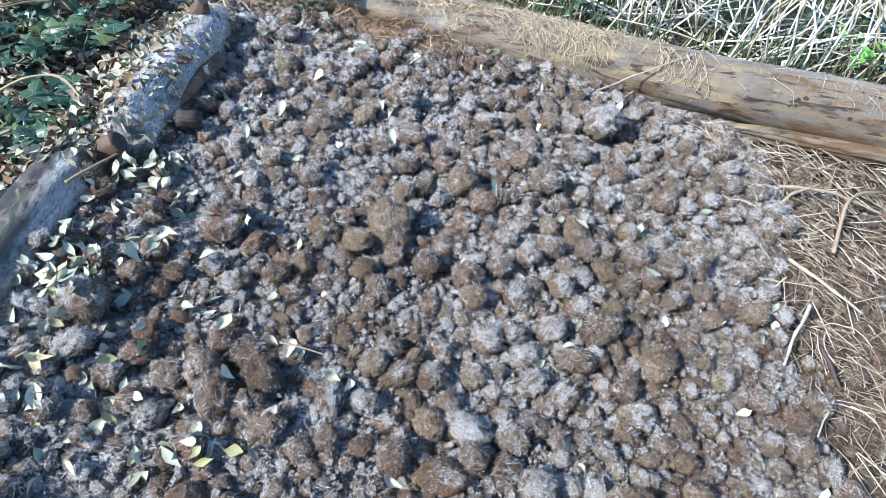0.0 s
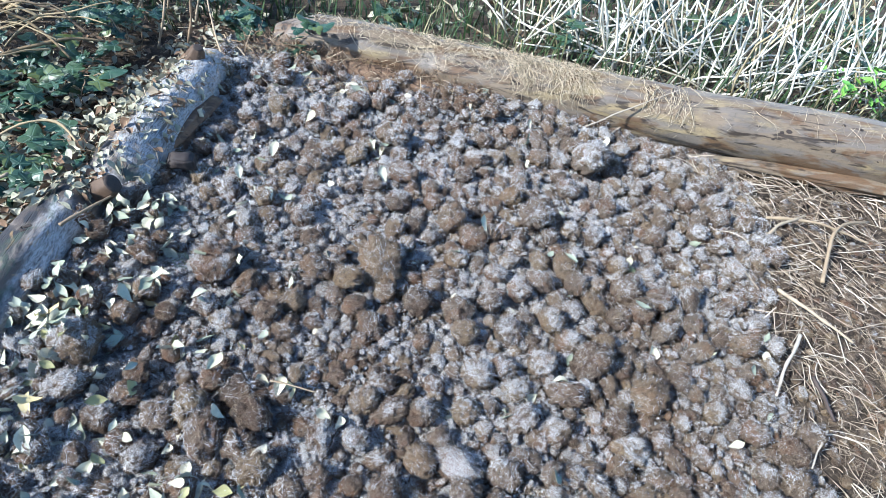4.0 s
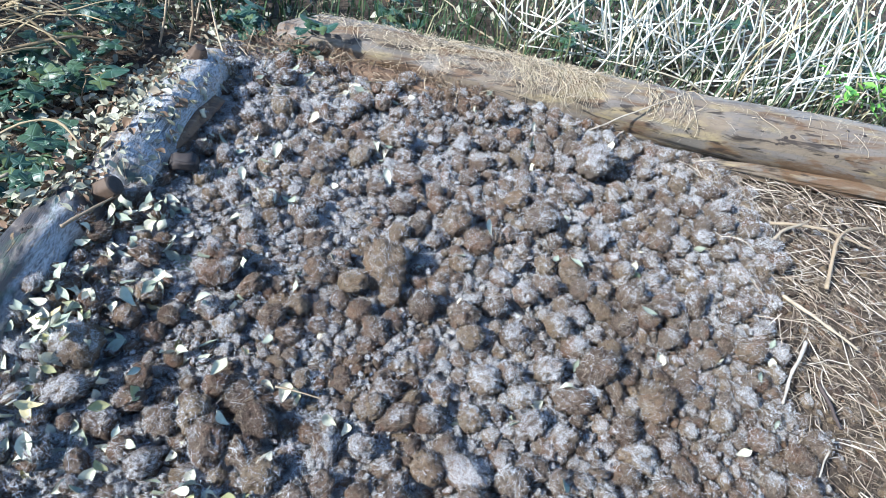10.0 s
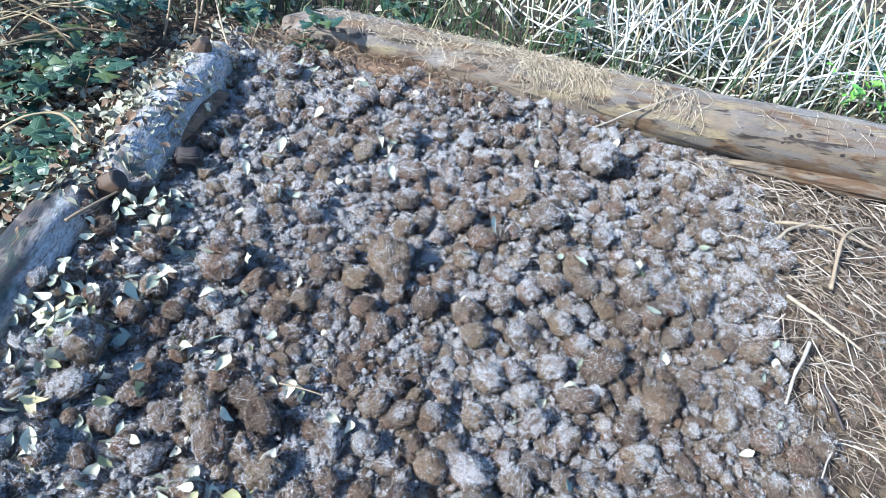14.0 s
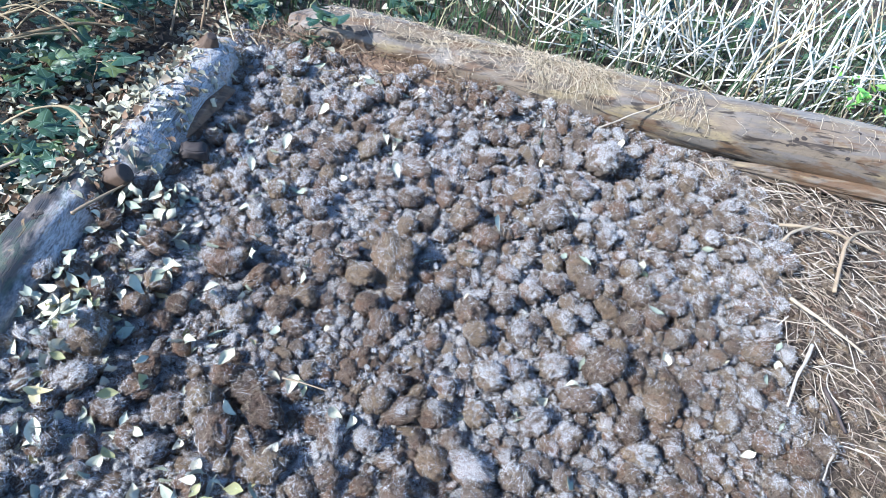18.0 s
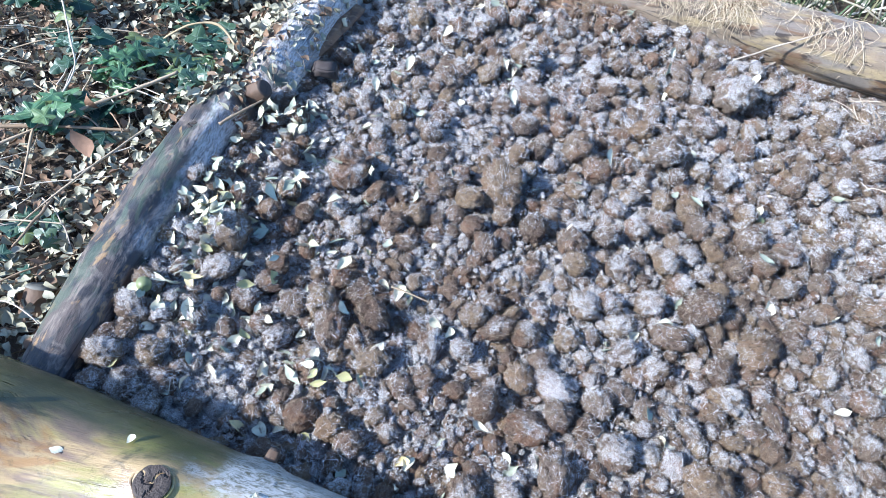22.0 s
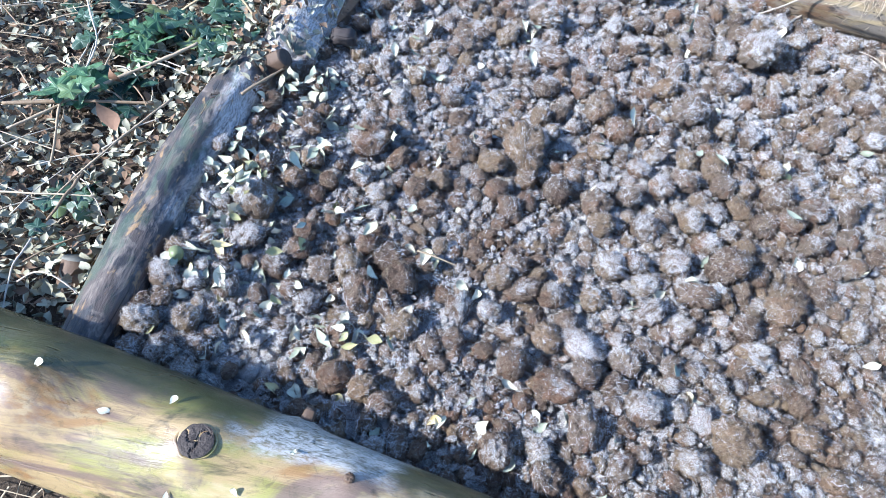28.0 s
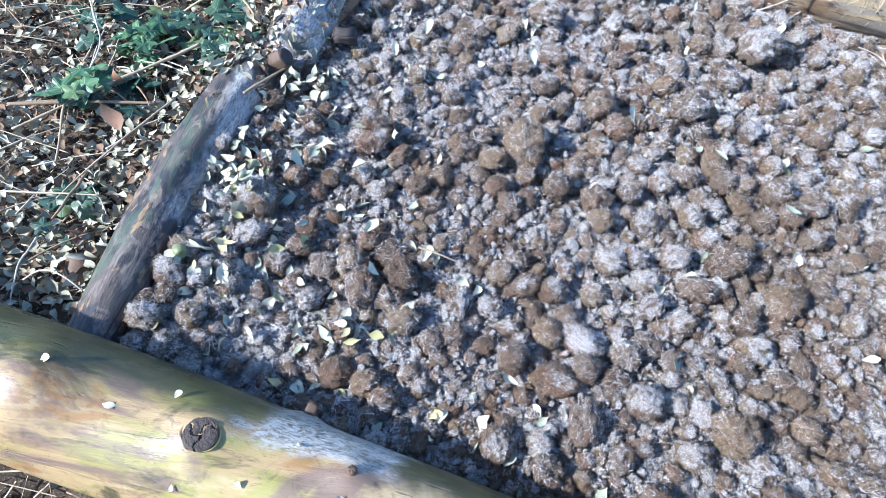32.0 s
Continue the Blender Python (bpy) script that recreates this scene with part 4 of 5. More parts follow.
for x, turn in ((-0.37, -0.45), (-0.47, 0.05), (-0.60, -0.2), (-0.22, 0.35), (-0.05, 0.15), (-0.33, 0.75), (-0.14, -0.3)):
    p, o = on_log(NEAR, NEAR_R, x, turn, -0.004)
    ob = lay(LEAVES[rg.choice((0, 1, 2, 5, 6))], 0, 0, 0, rg, "fallen_leaf", "small pale dry leaf stuck on the wet log", "leaf", "fallen leaves on the log", 10, rg.uniform(0.35, 0.7))
    ob.matrix_basis = facing(p, o) @ Matrix.Diagonal((1, 1, 0.35, 1)) @ ob.matrix_basis

# litter of small leaves beside the left log, and behind the far log
pieces = []
rg = random.Random(6)
small = [leaf_mesh(50 + i, rg.uniform(0.026, 0.042), rg.uniform(0.015, 0.024), rg.choice((-0.4, 0.3, 0.6))) for i in range(8)]


def left_edge(y):
    return -0.77 + 0.24 * max(0.0, y - 1.5)


for i in range(6500):
    y = rg.uniform(0.75, 3.3)
    if y > 2.5 and rg.random() < 0.7:
        continue
    x = left_edge(y) + 0.06 - rg.random() ** 1.3 * 1.15
    m = pose(x, y, ground_height(x, y) + rg.uniform(0.004, 0.06) + (0.05 if y < 1.65 else 0.11) * max(0.0, 1 - (left_edge(y) + 0.06 - x) / 0.2), rg.gauss(0, 35), rg.gauss(0, 35), rg.uniform(0, 360))
    v, f = rg.choice(small)
    pieces.append(([m @ Vector(p) for p in v], f))
for i in range(1100):
    x, y = rg.uniform(-0.4, 4.2), rg.uniform(2.85, 5.2)
    m = pose(x, y, ground_height(x, y) + rg.uniform(0.004, 0.06), rg.uniform(-40, 40), rg.uniform(-40, 40), rg.uniform(0, 360)) @ Matrix.Diagonal((1.4, 1.4, 1.4, 1))
    v, f = rg.choice(small)
    pieces.append(([m @ Vector(p) for p in v], f))
tagged(part("leaf_litter", merge(pieces), LITTER), "small grey-green and brown fallen leaves on soil", "leaf litter", kind="stuff")

# ---- ivy and undergrowth ----
IVY_LEAVES = [shared("leaf", ivy_mesh(i, 0.027 + 0.005 * (i % 4), 5 if i % 3 else 3), IVY) for i in range(8)]
FRESH_LEAVES = [shared("leaf", leaf_mesh(80 + i, 0.05, 0.022, 0.4), BRIGHT) for i in range(3)]


def ivy(x, y, spread, count, low, high, rg, label, leaves=IVY_LEAVES, stem=TWIG):
    thing = tagged(new("ivy_plant"), label, "ivy", "ivy round the heap")
    thing.location = (x, y, ground_height(x, y))
    made = 0
    while made < count:
        a = rg.uniform(0, 6.28)
        end = Vector((math.cos(a) * spread * rg.uniform(0.5, 1), math.sin(a) * spread * rg.uniform(0.5, 1), rg.uniform(low, high)))
        pts = bend((0, 0, -0.01), end, rg.uniform(0.02, 0.10), 0.05, 7, rg)
        part("vine", tube(pts, 0.0022, 5), stem, thing)
        for p in pts[2:]:
            for r in range(2):
                ob = new("leaf", rg.choice(leaves))
                ob.parent = thing
                q = p + Vector((rg.uniform(-1, 1), rg.uniform(-1, 1), 0.35)) * 0.055
                s = rg.uniform(0.7, 1.35)
                ob.matrix_basis = pose(q.x, q.y, max(q.z, 0.015), rg.uniform(-35, 30), rg.uniform(-30, 30), rg.uniform(0, 360)) @ Matrix.Diagonal((s, s, s, 1))
                made += 1


rg = random.Random(8)
for x, y, spread, count, low, high in [(-0.80, 2.25, 0.26, 60, 0.02, 0.20), (-1.05, 2.45, 0.30, 40, 0.05, 0.22), (-0.75, 2.70, 0.25, 50, 0.05, 0.25), (-1.0, 1.9, 0.25, 34, 0.02, 0.12),
                                       (-0.74, 1.88, 0.16, 20, 0.03, 0.10), (-1.25, 1.95, 0.2, 26, 0.03, 0.15), (-0.45, 3.05, 0.3, 46, 0.05, 0.25), (-1.3, 2.9, 0.4, 40, 0.1, 0.32), (0.35, 3.15, 0.3, 34, 0.03, 0.2), (-1.15, 1.45, 0.2, 12, 0.01, 0.06), (-0.66, 1.80, 0.10, 14, 0.06, 0.12), (-0.92, 1.62, 0.18, 10, 0.02, 0.06), (-0.95, 1.3, 0.2, 10, 0.02, 0.06), (-0.36, 2.74, 0.14, 34, 0.10, 0.26), (-0.15, 2.70, 0.10, 22, 0.10, 0.24)]:
    ivy(x, y, spread, count, low, high, rg, "dark green lobed ivy trailing over litter")
for x, y, n in [(1.0, 3.4, 30), (1.7, 3.5, 34), (2.5, 3.5, 34), (3.1, 4.0, 34), (2.0, 4.4, 30), (1.0, 4.2, 30)]:
    ivy(x, y, 0.35, n, 0.05, 0.3, rg, "dark green ivy among the dead reeds")
WEED_LEAVES = [shared("leaf", ivy_mesh(90 + i, 0.038, 5), WEED) for i in range(3)]
for x, y, n in [(-1.06, 1.80, 6), (-0.98, 1.72, 4), (-0.62, 1.80, 4), (-1.12, 1.58, 2)]:
    ivy(x, y, 0.13, n, 0.06, 0.13, rg, "mid-green broad leaves of a low weed", WEED_LEAVES)
for x, y in [(2.38, 2.95), (2.6, 3.08)]:
    ivy(x, y, 0.12, 26, 0.12, 0.24, rg, "bright green leafy weed beside the log", FRESH_LEAVES)

# grass blades behind the far log
pieces = []
rg = random.Random(9)
for i in range(3600):
    x, y = rg.uniform(-1.0, 4.0), 2.92 + abs(rg.gauss(0, 0.9))
    z = ground_height(x, y)
    a, h = rg.uniform(0, 6.28), rg.uniform(0.08, 0.26)
    d = Vector((math.cos(a), math.sin(a), 0)) * h * rg.uniform(0.3, 1.0)
    s = Vector((-math.sin(a), math.cos(a), 0)) * rg.uniform(0.0015, 0.004)
    p = Vector((x, y, z - 0.01))
    q, t = p + d * 0.4 + Vector((0, 0, h * 0.7)), p + d + Vector((0, 0, h * 0.85))
    pieces.append(([p - s, p + s, q - s, q + s, t], [(0, 1, 3, 2), (2, 3, 4)]))
tagged(part("grass", merge(pieces), GRASS, None, "", False), "dark green grass blades and weeds", "grass", kind="stuff")

# ---- dead reeds ----
rg = random.Random(10)
for c, (x, y, n, lean) in enumerate([(0.95, 3.25, 34, 0.1), (1.35, 3.15, 52, -0.15), (1.75, 3.12, 56, -0.2), (2.15, 3.1, 50, -0.2), (2.6, 3.15, 40, -0.1), (3.1, 3.35, 40, 0.0)]):
    clump = tagged(new("reed_clump"), "bleached dead reed stalks leaning over the log", "reeds", "dead reeds behind the log")
    clump.location = (x, y, ground_height(x, y))
    for i in range(n * 7 // 10):
        foot = Vector((rg.gauss(0, 0.10), rg.uniform(-0.12, 0.35), 0))
        h = rg.uniform(0.45, 1.0)
        if rg.random() < 0.34:
            top = foot + Vector((rg.choice((-1, 1, 1)) * rg.uniform(0.4, 0.9), rg.uniform(-0.15, 0.5), rg.uniform(0.05, 0.3)))
        else:
            top = foot + Vector((rg.gauss(lean, 0.40), rg.gauss(0.15, 0.25), 1)) * h
        part("stalk", tube(bend(foot, top, rg.uniform(-0.02, 0.05), 0.07, 5, rg), [0.0045, 0.0046, 0.0045, 0.004, 0.0036, 0.002] if rg.random() < 0.7 else [0.006, 0.006, 0.005, 0.005, 0.004, 0.002], 5), REED, clump)

ROOT_EACH = tint_material("dry root strand", [(0.46, 0.37, 0.24), (0.58, 0.49, 0.34), (0.30, 0.22, 0.13)], 40, 0.8, 0.2, -2, True)

# ---- dry roots hanging on the far log ----
rg = random.Random(12)
for x, n, wide, drop in [(-0.10, 26, 0.09, 0.07), (0.25, 30, 0.10, 0.08), (0.50, 36, 0.06, 0.08), (0.73, 90, 0.035, 0.11), (0.87, 120, 0.04, 0.13), (0.96, 50, 0.02, 0.11), (1.23, 60, 0.022, 0.11), (1.35, 60, 0.025, 0.13), (1.62, 8, 0.03, 0.07), (2.0, 9, 0.05, 0.08), (2.3, 26, 0.08, 0.10), (2.5, 30, 0.1, 0.12)]:
    tuft = tagged(new("root_tuft"), "tuft of pale dry roots hanging on the log", "roots", "dry root tufts")
    for i in range(n * 2 // 3):
        a = rg.uniform(-0.1, 0.7)
        s = min(max(x + rg.gauss(0, wide), -0.08), 3.0)
        p, o = on_log(FAR, FAR_R, s, a, -0.002)
        q, o2 = on_log(FAR, FAR_R, min(max(s + rg.gauss(0, 0.03), -0.08), 3.0), a + drop / 0.11 * rg.uniform(0.4, 1.1), -rg.uniform(0.004, 0.022))
        mid = p.lerp(q, 0.35) + (o + o2) * rg.uniform(0.002, 0.014) + Vector((rg.gauss(0, 0.012), 0, rg.gauss(0, 0.006)))
        low = p.lerp(q, 0.75) + (o + o2) * rg.uniform(0.001, 0.010) + Vector((rg.gauss(0, 0.014), 0, rg.gauss(0, 0.006)))
        q = q + Vector((rg.gauss(0, 0.014), 0, rg.gauss(0, 0.004)))
        wire = [p]
        for a0, a1, a2, a3 in ((p, p, mid, low), (p, mid, low, q), (mid, low, q, q)):
            wire += [0.5 * ((2 * a1) + (a2 - a0) * u + (2 * a0 - 5 * a1 + 4 * a2 - a3) * u * u + (3 * a1 - a0 - 3 * a2 + a3) * u ** 3) for u in (0.5, 1.0)]
        thick = rg.choice((0.0007, 0.0010, 0.0015))
        part("strand", tube(wire, [thick * (1 - 0.09 * k) for k in range(7)], 4), ROOT_EACH, tuft)


# ---- twigs and sticks ----
def eased(points, n=4):
    """The same way with rounded bends."""
    pts = [Vector(p) for p in points]
    out = []
    for k in range(len(pts) - 1):
        p0, p1, p2, p3 = pts[max(k - 1, 0)], pts[k], pts[k + 1], pts[min(k + 2, len(pts) - 1)]
        for i in range(n):
            u = i / n
            out.append(0.5 * ((2 * p1) + (p2 - p0) * u + (2 * p0 - 5 * p1 + 4 * p2 - p3) * u * u + (3 * p1 - p0 - 3 * p2 + p3) * u ** 3))
    return out + [pts[-1]]


def stick(points, radius, material, label, name="twig", group="twigs"):
    points = eased(points)
    rs = [radius * 0.72 * (1 - 0.35 * i / (len(points) - 1)) * (1 + 0.35 * noise.noise((i * 0.9, radius * 900, points[0].x * 7))) for i in range(len(points))]
    return tagged(part(name, tube(points, rs, 8, True, 0.16, rng), material), label, "twig", group)


rg = random.Random(14)
stick(bend((-0.015, 1.186, 0.085), (0.085, 1.17, 0.075), 0.002, 0.003, 5, rg), 0.0032, TWIG, "straight tan twig lying on dung")
stick(bend((-0.575, 1.57, 0.115), (-0.50, 1.72, 0.10), 0.005, 0.004, 5, rg), 0.006, TWIG, "short tan stick leaning on the log")
stick([(-0.885, 0.935, 0.05), (-0.845, 0.952, 0.075), (-0.80, 0.95, 0.085), (-0.745, 0.93, 0.075), (-0.70, 0.905, 0.045)], 0.0032, TWIG_PALE, "curved bleached twig by the log")
stick(bend((0.97, 2.40, 0.10), (1.33, 2.52, 0.245), 0.004, 0.008, 6, rg), 0.0045, TWIG_PALE, "thin pale twig leaning on the log")
stick(bend((1.10, 2.44, 0.06), (1.16, 2.50, 0.07), 0, 0.002, 4, rg), 0.007, TWIG_PALE, "short pale broken stick")
stick(bend((-0.36, 2.48, 0.06), (-0.50, 2.80, 0.22), 0.0, 0.01, 5, rg), 0.006, TWIG, "tan twig leaning on the log")
stick(bend((1.46, 1.49, 0.045), (1.29, 1.28, 0.03), 0.0, 0.012, 6, rg), 0.0075, TWIG_PALE, "bleached flat stick on the straw")
stick(bend((1.37, 1.17, 0.05), (1.28, 1.07, 0.04), 0.0, 0.006, 5, rg), 0.004, TWIG_PALE, "short bleached stick on dung")
stick(bend((1.50, 1.90, 0.02), (1.78, 2.08, 0.05), 0.02, 0.02, 6, rg), 0.009, TWIG, "bent grey-brown stick in the straw")
stick([(1.70, 1.76, 0.015), (1.76, 1.86, 0.035), (1.83, 1.97, 0.06), (1.92, 2.04, 0.06), (2.08, 2.11, 0.03)], 0.010, TWIG, "forked grey stick in the straw")
stick(bend((1.62, 2.06, 0.03), (2.0, 1.98, 0.03), 0.02, 0.02, 6, rg), 0.009, TWIG, "weathered stick in the straw")
stick(bend((1.45, 1.36, 0.02), (1.44, 1.22, 0.02), 0.0, 0.006, 5, rg), 0.009, TWIG_DARK, "charred black stick on the straw")
stick(bend((1.48, 1.68, 0.04), (1.66, 1.50, 0.02), 0.01, 0.01, 5, rg), 0.008, TWIG, "tan stick in the straw")
stick(bend((-0.78, 1.768, 0.09), (-1.15, 1.36, 0.05), 0.0, 0.01, 7, rg), 0.0075, TWIG, "straight tan bramble stem on litter")
stick(bend((-1.20, 1.435, 0.06), (-0.83, 1.54, 0.05), 0.0, 0.01, 6, rg), 0.008, TWIG, "pale stem lying on litter")
stick(bend((-1.092, 1.60, 0.07), (-0.988, 1.28, 0.05), 0.01, 0.012, 6, rg), 0.006, TWIG, "tan stem lying on litter")
stick(bend((-0.755, 1.52, 0.10), (-0.92, 1.16, 0.06), 0.01, 0.01, 7, rg), 0.0042, TWIG, "thin tan stem by the log")
stick(bend((-0.88, 1.249, 0.07), (-0.90, 1.10, 0.06), 0.01, 0.01, 5, rg), 0.006, TWIG, "short tan stem leaning in litter")
stick(bend((-1.10, 1.15, 0.06), (-0.82, 1.185, 0.07), 0.0, 0.006, 6, rg), 0.004, TWIG, "thin stem across the litter")
stick([(-1.24, 1.98, 0.10), (-1.10, 1.78, 0.12), (-1.03, 1.66, 0.11), (-1.05, 1.52, 0.07), (-1.12, 1.46, 0.05)], 0.0042, TWIG_PALE, "curling bleached vine over ivy")
stick([(-0.66, 1.92, 0.10), (-0.73, 1.97, 0.13), (-0.82, 1.95, 0.12), (-0.92, 1.90, 0.06)], 0.006, STEM, "arched yellow-brown root beside the log")
for i in range(62):
    y = rg.uniform(0.95, 2.0)
    x = left_edge(y) - rg.uniform(0.05, 0.8)
    a, s = rg.uniform(0, 6.28), rg.uniform(0.05, 0.16)
    d = Vector((math.cos(a), math.sin(a), 0)) * s
    p = Vector((x, y, 0.035))
    stick(bend(p - d, p + d + Vector((0, 0, rg.uniform(-0.01, 0.03))), 0.01, 0.012, 5, rg), rg.uniform(0.0016, 0.004), rg.choice((TWIG, TWIG_PALE)), "thin dry stem on leaf litter")
for i in range(150):
    p = Vector((rg.uniform(-1.7, -0.85), rg.uniform(2.15, 3.1), rg.uniform(0.08, 0.36)))
    d = Vector((rg.uniform(0.5, 1), rg.gauss(0.15, 0.25), rg.gauss(0.1, 0.12))) * rg.uniform(0.12, 0.32)
    stick(bend(p - d, p + d, 0.03, 0.05, 6, rg), rg.uniform(0.003, 0.010), STEM, "bare brown stem in the ivy thicket", "stem", "stems in the thicket")
for i in range(7):
    p = Vector((rg.uniform(-1.0, -0.3), rg.uniform(2.6, 3.1), 0.0))
    stick(bend(p, p + Vector((rg.gauss(0, 0.12), rg.gauss(0, 0.1), rg.uniform(0.3, 0.5))), 0.0, 0.02, 6, rg), rg.uniform(0.004, 0.008), TWIG, "upright tan stem in the ivy thicket", "stem", "stems in the thicket")

# cut sapling stump and big brown leaves in the litter
stump = tagged(new("sapling_stump"), "sawn sapling stump with greenish bark in litter", "stump")
part("stem", log_mesh([(-0.81, 0.965, -0.05), (-0.81, 1.0, -0.015), (-0.81, 1.035, 0.015)], [0.042, 0.036, 0.031], 24, 4.0, 0.10), COLLAR, stump)
e = part("cut_end", disc(0.032, 0.005, 20, 8), CUT, stump, "grey sawn end with cracks")
e.matrix_basis = facing(Vector((-0.81, 1.037, 0.017)), Vector((0, 0.75, 0.66)))
big_leaf = shared("brown_leaf", leaf_mesh(31, 0.10, 0.045, 1.2), BROWN_LEAF)
for x, y, z, s in [(-0.88, 1.43, 0.075, 1.0), (-0.95, 1.56, 0.07, 0.8), (-1.1, 1.2, 0.04, 0.6), (-0.86, 2.0, 0.09, 0.5), (0.80, 2.44, 0.08, 0.6)]:
    lay(big_leaf, x, y, z, rg, "brown_leaf", "large crumpled brown leaf on litter", "leaf", "brown leaves", 25, s)
for x, y in [(1.0, 1.72), (-0.556, 1.056)]:
    bm = bmesh.new()
    bmesh.ops.create_uvsphere(bm, u_segments=20, v_segments=12, radius=0.017)
    for v in bm.verts:
        v.co.z *= 1.25
        v.co *= 1 + 0.05 * noise.noise(v.co * 60)
        if v.co.z > 0.019:
            v.co.z -= 0.004
    f = tagged(part("fallen_fruit", bm, FRUIT), "small dull green fruit lying on dung", "fruit", "fallen fruit")
    f.matrix_basis = pose(x, y, surface_z(x, y) + 0.008, 70, 10, 40)
bm = bmesh.new()
bmesh.ops.create_cube(bm, size=1.0)
bmesh.ops.bevel(bm, geom=list(bm.edges), offset=0.12, segments=3, affect="EDGES")
bmesh.ops.subdivide_edges(bm, edges=list(bm.edges), cuts=2, use_grid_fill=True)
for v in bm.verts:
    v.co = Vector((v.co.x * 0.075 * (1 - 0.3 * v.co.z), v.co.y * 0.045, v.co.z * 0.04)) + noise.noise_vector(v.co * 2.5) * 0.005
block = part("wood_block", bm, TWIG_DARK)
block.matrix_basis = pose(-0.385, 1.93, 0.075, 8, 4, 12)
tagged(block, "dark sawn block of wood on the heap", "wood block")

# ---- straw beside the heap ----
rg = random.Random(16)
pieces = []
for i in range(6500):
    x, y = 1.28 + abs(rg.gauss(0, 0.55)), rg.uniform(0.55, 2.45)
    if x > 3.2 or (x < 1.45 and rg.random() < 0.6):
        continue
    z = max(bed_z(x, y) if x < 1.75 else -1, ground_height(x, y)) + rg.uniform(0.002, 0.035)
    a, s = rg.uniform(0, 6.28), rg.choice((0.012, 0.02, 0.03, 0.05)) * rg.uniform(0.5, 1.2)
    d = Vector((math.cos(a), math.sin(a), rg.gauss(0, 0.15))) * s
    p = Vector((x, y, z))
    pieces.append(tube([p - d, p + Vector((0, 0, 0.004)), p + d], rg.choice((0.0005, 0.0008, 0.0012)), 4, False))
for i in range(260):
    x = rg.uniform(1.2, 3.2)
    y = 2.45 - 0.15 * (x - 1.0) + rg.gauss(0, 0.08)
    a, s = rg.gauss(-0.3, 1.0), rg.uniform(0.02, 0.10)
    d = Vector((math.cos(a), math.sin(a), rg.gauss(0, 0.12))) * s
    p = Vector((x, y - 0.03, ground_height(x, y) + rg.uniform(0.01, 0.05)))
    pieces.append(tube([p - d, p + Vector((0, 0, 0.006)), p + d], rg.choice((0.0012, 0.002)), 4, False))
tagged(part("straw", merge(pieces), TRAMPLED, None, "", False), "loose trampled straw on dark soil", "straw", kind="stuff")
pieces = []
for i in range(1500):
    x, y = 1.42 + rg.random() ** 1.2 * 1.0, rg.uniform(0.6, 2.3)
    v, f = rg.choice(bits)
    r = rg.uniform(0.005, 0.020)
    m = pose(x, y, max(ground_height(x, y), bed_z(x, y) if x < 1.75 else -1) + r * 0.3, rg.uniform(0, 90), 0, rg.uniform(0, 360)) @ Matrix.Diagonal((r, r, r, 1))
    pieces.append(([m @ p for p in v], f))
tagged(part("dung_crumbs", merge(pieces), TRODDEN), "scattered crumbs of trampled dung on soil", "dung", kind="stuff")

# litter and dry stems lying on the upper part of the left log
rg = random.Random(18)
pieces = []
for i in range(280):
    y = rg.choice((rg.gauss(1.75, 0.06), rg.gauss(2.05, 0.2), rg.uniform(1.65, 2.5)))
    if not 1.6 < y < 2.5:
        continue
    p, o = on_log(LEFT, LEFT_R, y, rg.uniform(-1.2, 1.1), -0.004, 1)
    m = facing(p, o) @ pose(0, 0, 0, rg.uniform(-25, 25), rg.uniform(-25, 25), rg.uniform(0, 360))
    v, f = rg.choice(small)
    s = rg.uniform(0.6, 1.2)
    pieces.append(([m @ (Vector(q) * s) for q in v], f))
tagged(part("log_litter", merge(pieces), LITTER), "small dead leaves lying on the frosted log", "leaf litter", kind="stuff")
pieces = []
for i in range(420):
    y = rg.uniform(1.62, 2.5)
    if not 1.55 < y < 2.5:
        continue
    p, o = on_log(LEFT, LEFT_R, y, rg.uniform(-1.1, 1.3), -0.003, 1)
    pieces.append(ribbon(p, o, rg.uniform(0.015, 0.07), rg.uniform(0.0005, 0.001), rg, rg.uniform(0.002, 0.008)))
tagged(part("log_straw", merge(pieces), STRAW, None, "", False), "frosted straw and dry stems on the log", "straw", kind="stuff")

# longer straw stalks lying singly
rg = random.Random(25)
STALK = tint_material("straw stalk", [(0.40, 0.31, 0.21), (0.62, 0.54, 0.41), (0.22, 0.16, 0.11)], 50, 0.7, 0.2, -2, True)
for i in range(290):
    x, y = 1.38 + rg.random() ** 1.3 * 1.3, rg.uniform(0.75, 2.42)
    z = max(bed_z(x, y) if x < 1.75 else -1, ground_height(x, y)) + rg.uniform(0.015, 0.05)
    a, s = rg.uniform(0, 6.28), rg.uniform(0.03, 0.11)
    d = Vector((math.cos(a), math.sin(a), rg.gauss(0, 0.2))) * s
    p = Vector((x, y, z))
    tagged(part("straw_stalk", tube(eased(bend(p - d, p + d, 0.003, rg.choice((0.002, 0.006, 0.018)), 4, rg), 3), rg.uniform(0.0007, 0.0019), 5), STALK), "single dry straw stalk on trampled litter", "straw", "straw stalks")

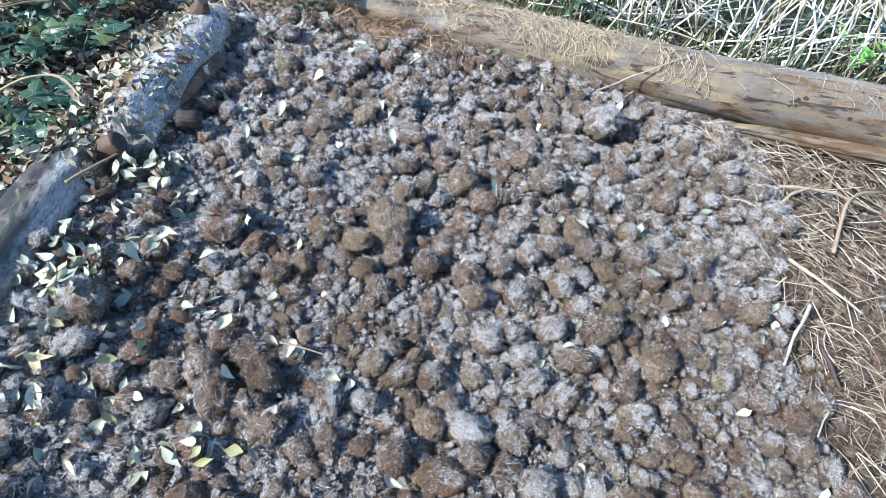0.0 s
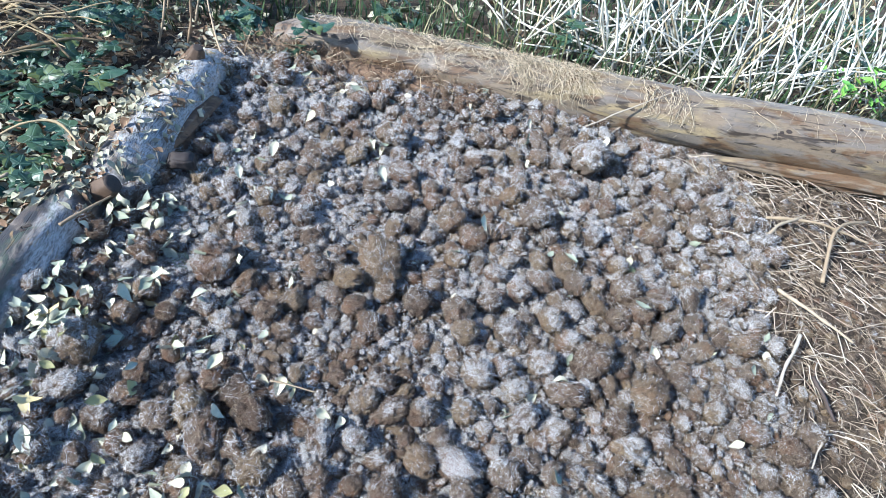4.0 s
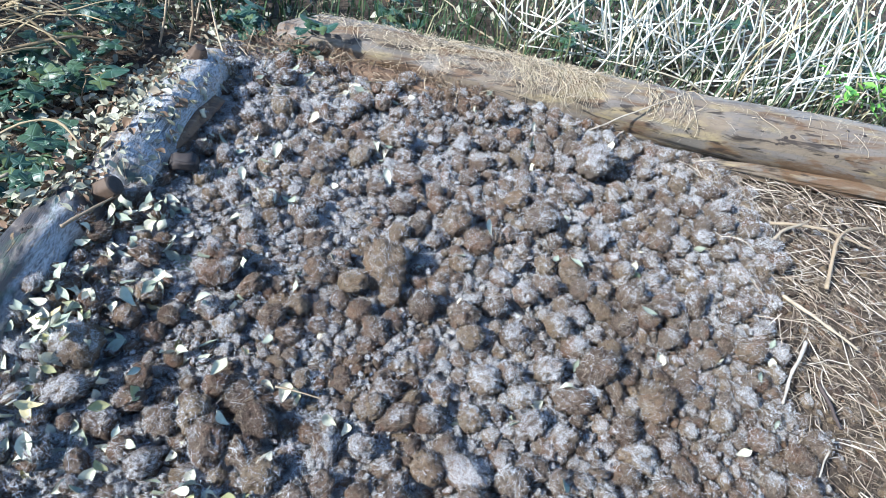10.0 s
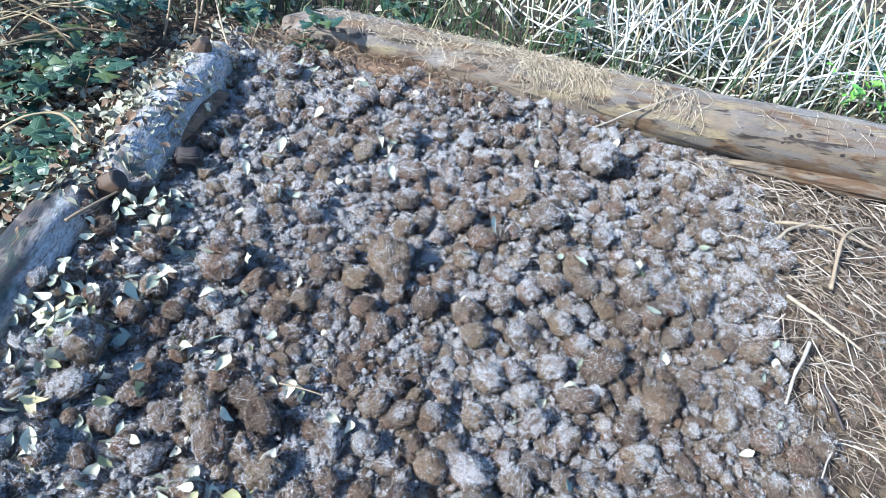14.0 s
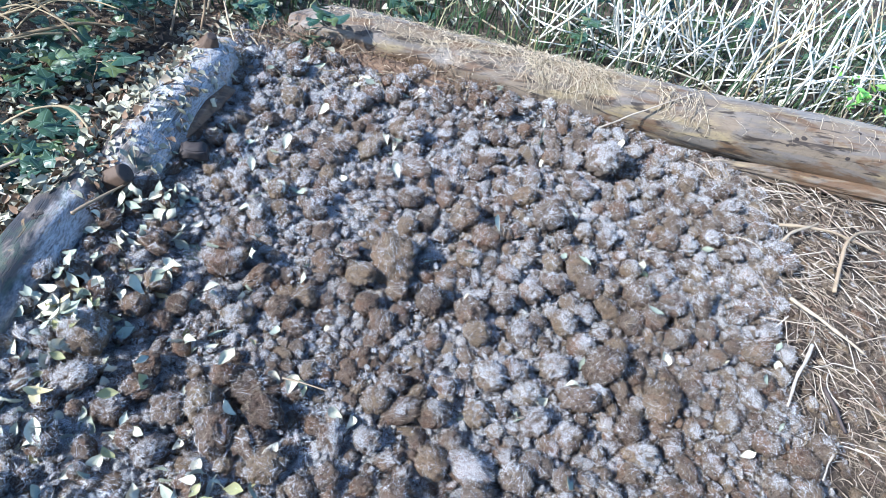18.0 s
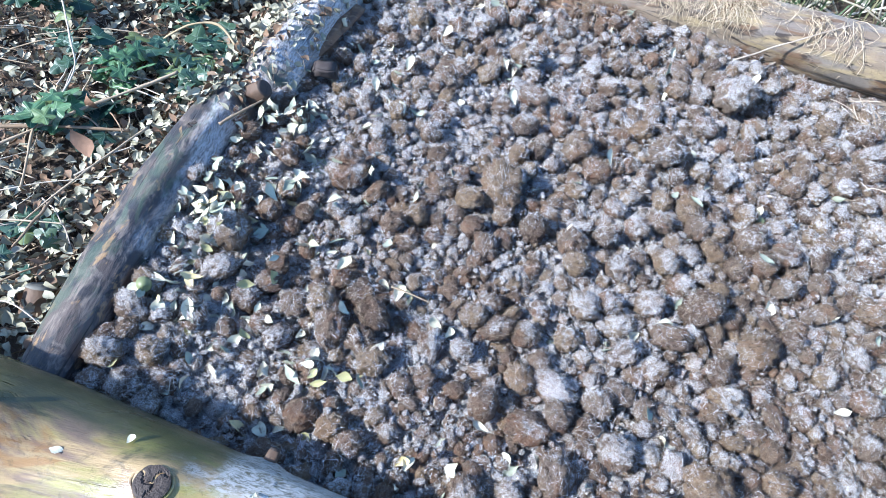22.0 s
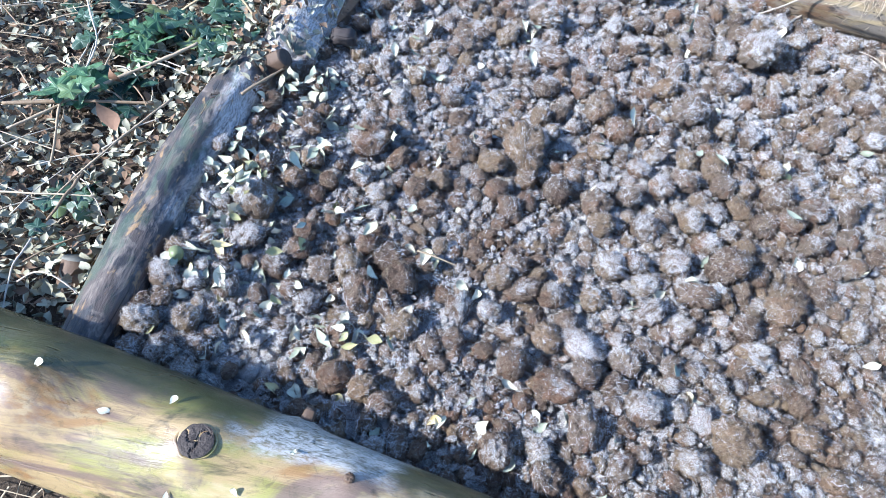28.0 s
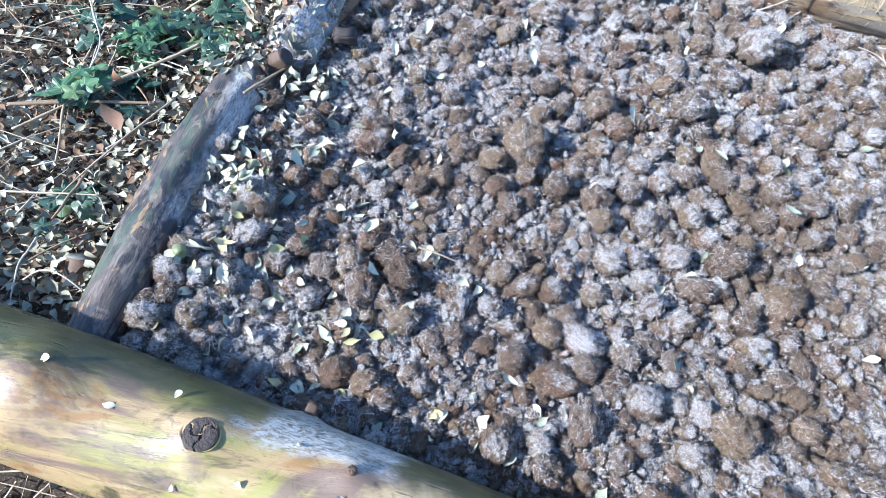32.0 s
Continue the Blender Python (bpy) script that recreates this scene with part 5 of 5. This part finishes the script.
# dry stems and leaves in front of the near log, and in the corner behind the heap
rg = random.Random(27)
pieces, leaves = [], []
for i in range(620):
    if i < 420:
        x, y = rg.uniform(-1.3, 0.4), rg.uniform(0.15, 0.56)
    else:
        x, y = rg.uniform(-0.5, 0.25), rg.uniform(2.45, 2.78)
    z = max(ground_height(x, y), bed_z(x, y)) + rg.uniform(0.003, 0.03)
    a, s = rg.uniform(0, 6.28), rg.uniform(0.015, 0.08)
    d = Vector((math.cos(a), math.sin(a), rg.gauss(0, 0.15))) * s
    p = Vector((x, y, z))
    pieces.append(tube([p - d, p + Vector((0, 0, 0.005)), p + d], rg.choice((0.0008, 0.0013, 0.002)), 4, False))
    if i % 2:
        m = pose(x + 0.02, y, z + 0.004, rg.gauss(0, 30), rg.gauss(0, 30), rg.uniform(0, 360))
        v, f = rg.choice(small)
        leaves.append(([m @ Vector(q) for q in v], f))
tagged(part("dry_stems", merge(pieces), STRAW, None, "", False), "dry grass stems littering the soil", "straw", kind="stuff")
tagged(part("corner_litter", merge(leaves), LITTER), "small dead leaves littering the soil by the logs", "leaf litter", kind="stuff")

# fine debris through the litter: broken stems, bud scales and crumbs of leaf
rg = random.Random(29)
pieces = []
for i in range(9000):
    y = rg.uniform(0.8, 3.2)
    if y > 2.1 and rg.random() < 0.6:
        continue
    x = left_edge(y) + 0.03 - rg.random() ** 1.2 * 1.0
    p = Vector((x, y, ground_height(x, y) + rg.uniform(0.004, 0.04)))
    pieces.append(ribbon(p, Vector((0, 0, 1)), 0.006 + 0.05 * rg.random() ** 3, rg.uniform(0.0006, 0.0022), rg, rg.uniform(0.001, 0.006)))
tagged(part("stem_debris", merge(pieces), STRAW, None, "", False), "broken brown stems and leaf crumbs among litter", "leaf litter", kind="stuff")

# rotten wood fibres and rootlets where the far log crumbles
rg = random.Random(31)
pieces = []
for i in range(2600):
    x = rg.uniform(-0.35, 0.62)
    y = 2.66 - 0.16 * x + rg.gauss(0, 0.045)
    p = Vector((x, y, 0.02 + 0.10 * rg.random()))
    pieces.append(ribbon(p, Vector((0, -0.6, 0.8)), 0.01 + 0.07 * rg.random() ** 2, rg.uniform(0.0006, 0.0018), rg, rg.uniform(0.001, 0.008)))
ROTTEN_HAIR = tint_material("rotten wood fibre", [(0.11, 0.07, 0.042), (0.24, 0.165, 0.10), (0.40, 0.32, 0.21)], 50, 0.85, 0.2, share=0.88)
tagged(part("rotten_fibre", merge(pieces), ROTTEN_HAIR, None, "", False), "brown rotten wood fibres and rootlets by the log", "rotten wood", kind="stuff")

# a mat of rootlets and old grass lying along the top of the far log
rg = random.Random(33)
pieces = []
for i in range(3400):
    x = rg.choice((rg.uniform(-0.15, 1.1), rg.gauss(0.55, 0.3), rg.uniform(0.9, 2.2) if rg.random() < 0.3 else rg.gauss(0.8, 0.12)))
    if not -0.06 < x < 3.0:
        continue
    p, o = on_log(FAR, FAR_R, x, rg.gauss(0.15, 0.42), -rg.uniform(0.001, 0.008))
    pieces.append(ribbon(p, o, 0.012 + 0.06 * rg.random() ** 2, rg.uniform(0.0003, 0.0006), rg, rg.uniform(0.001, 0.006)))
tagged(part("root_mat", merge(pieces), ROOT, None, "", False), "matted pale rootlets lying along the log", "roots", kind="stuff")
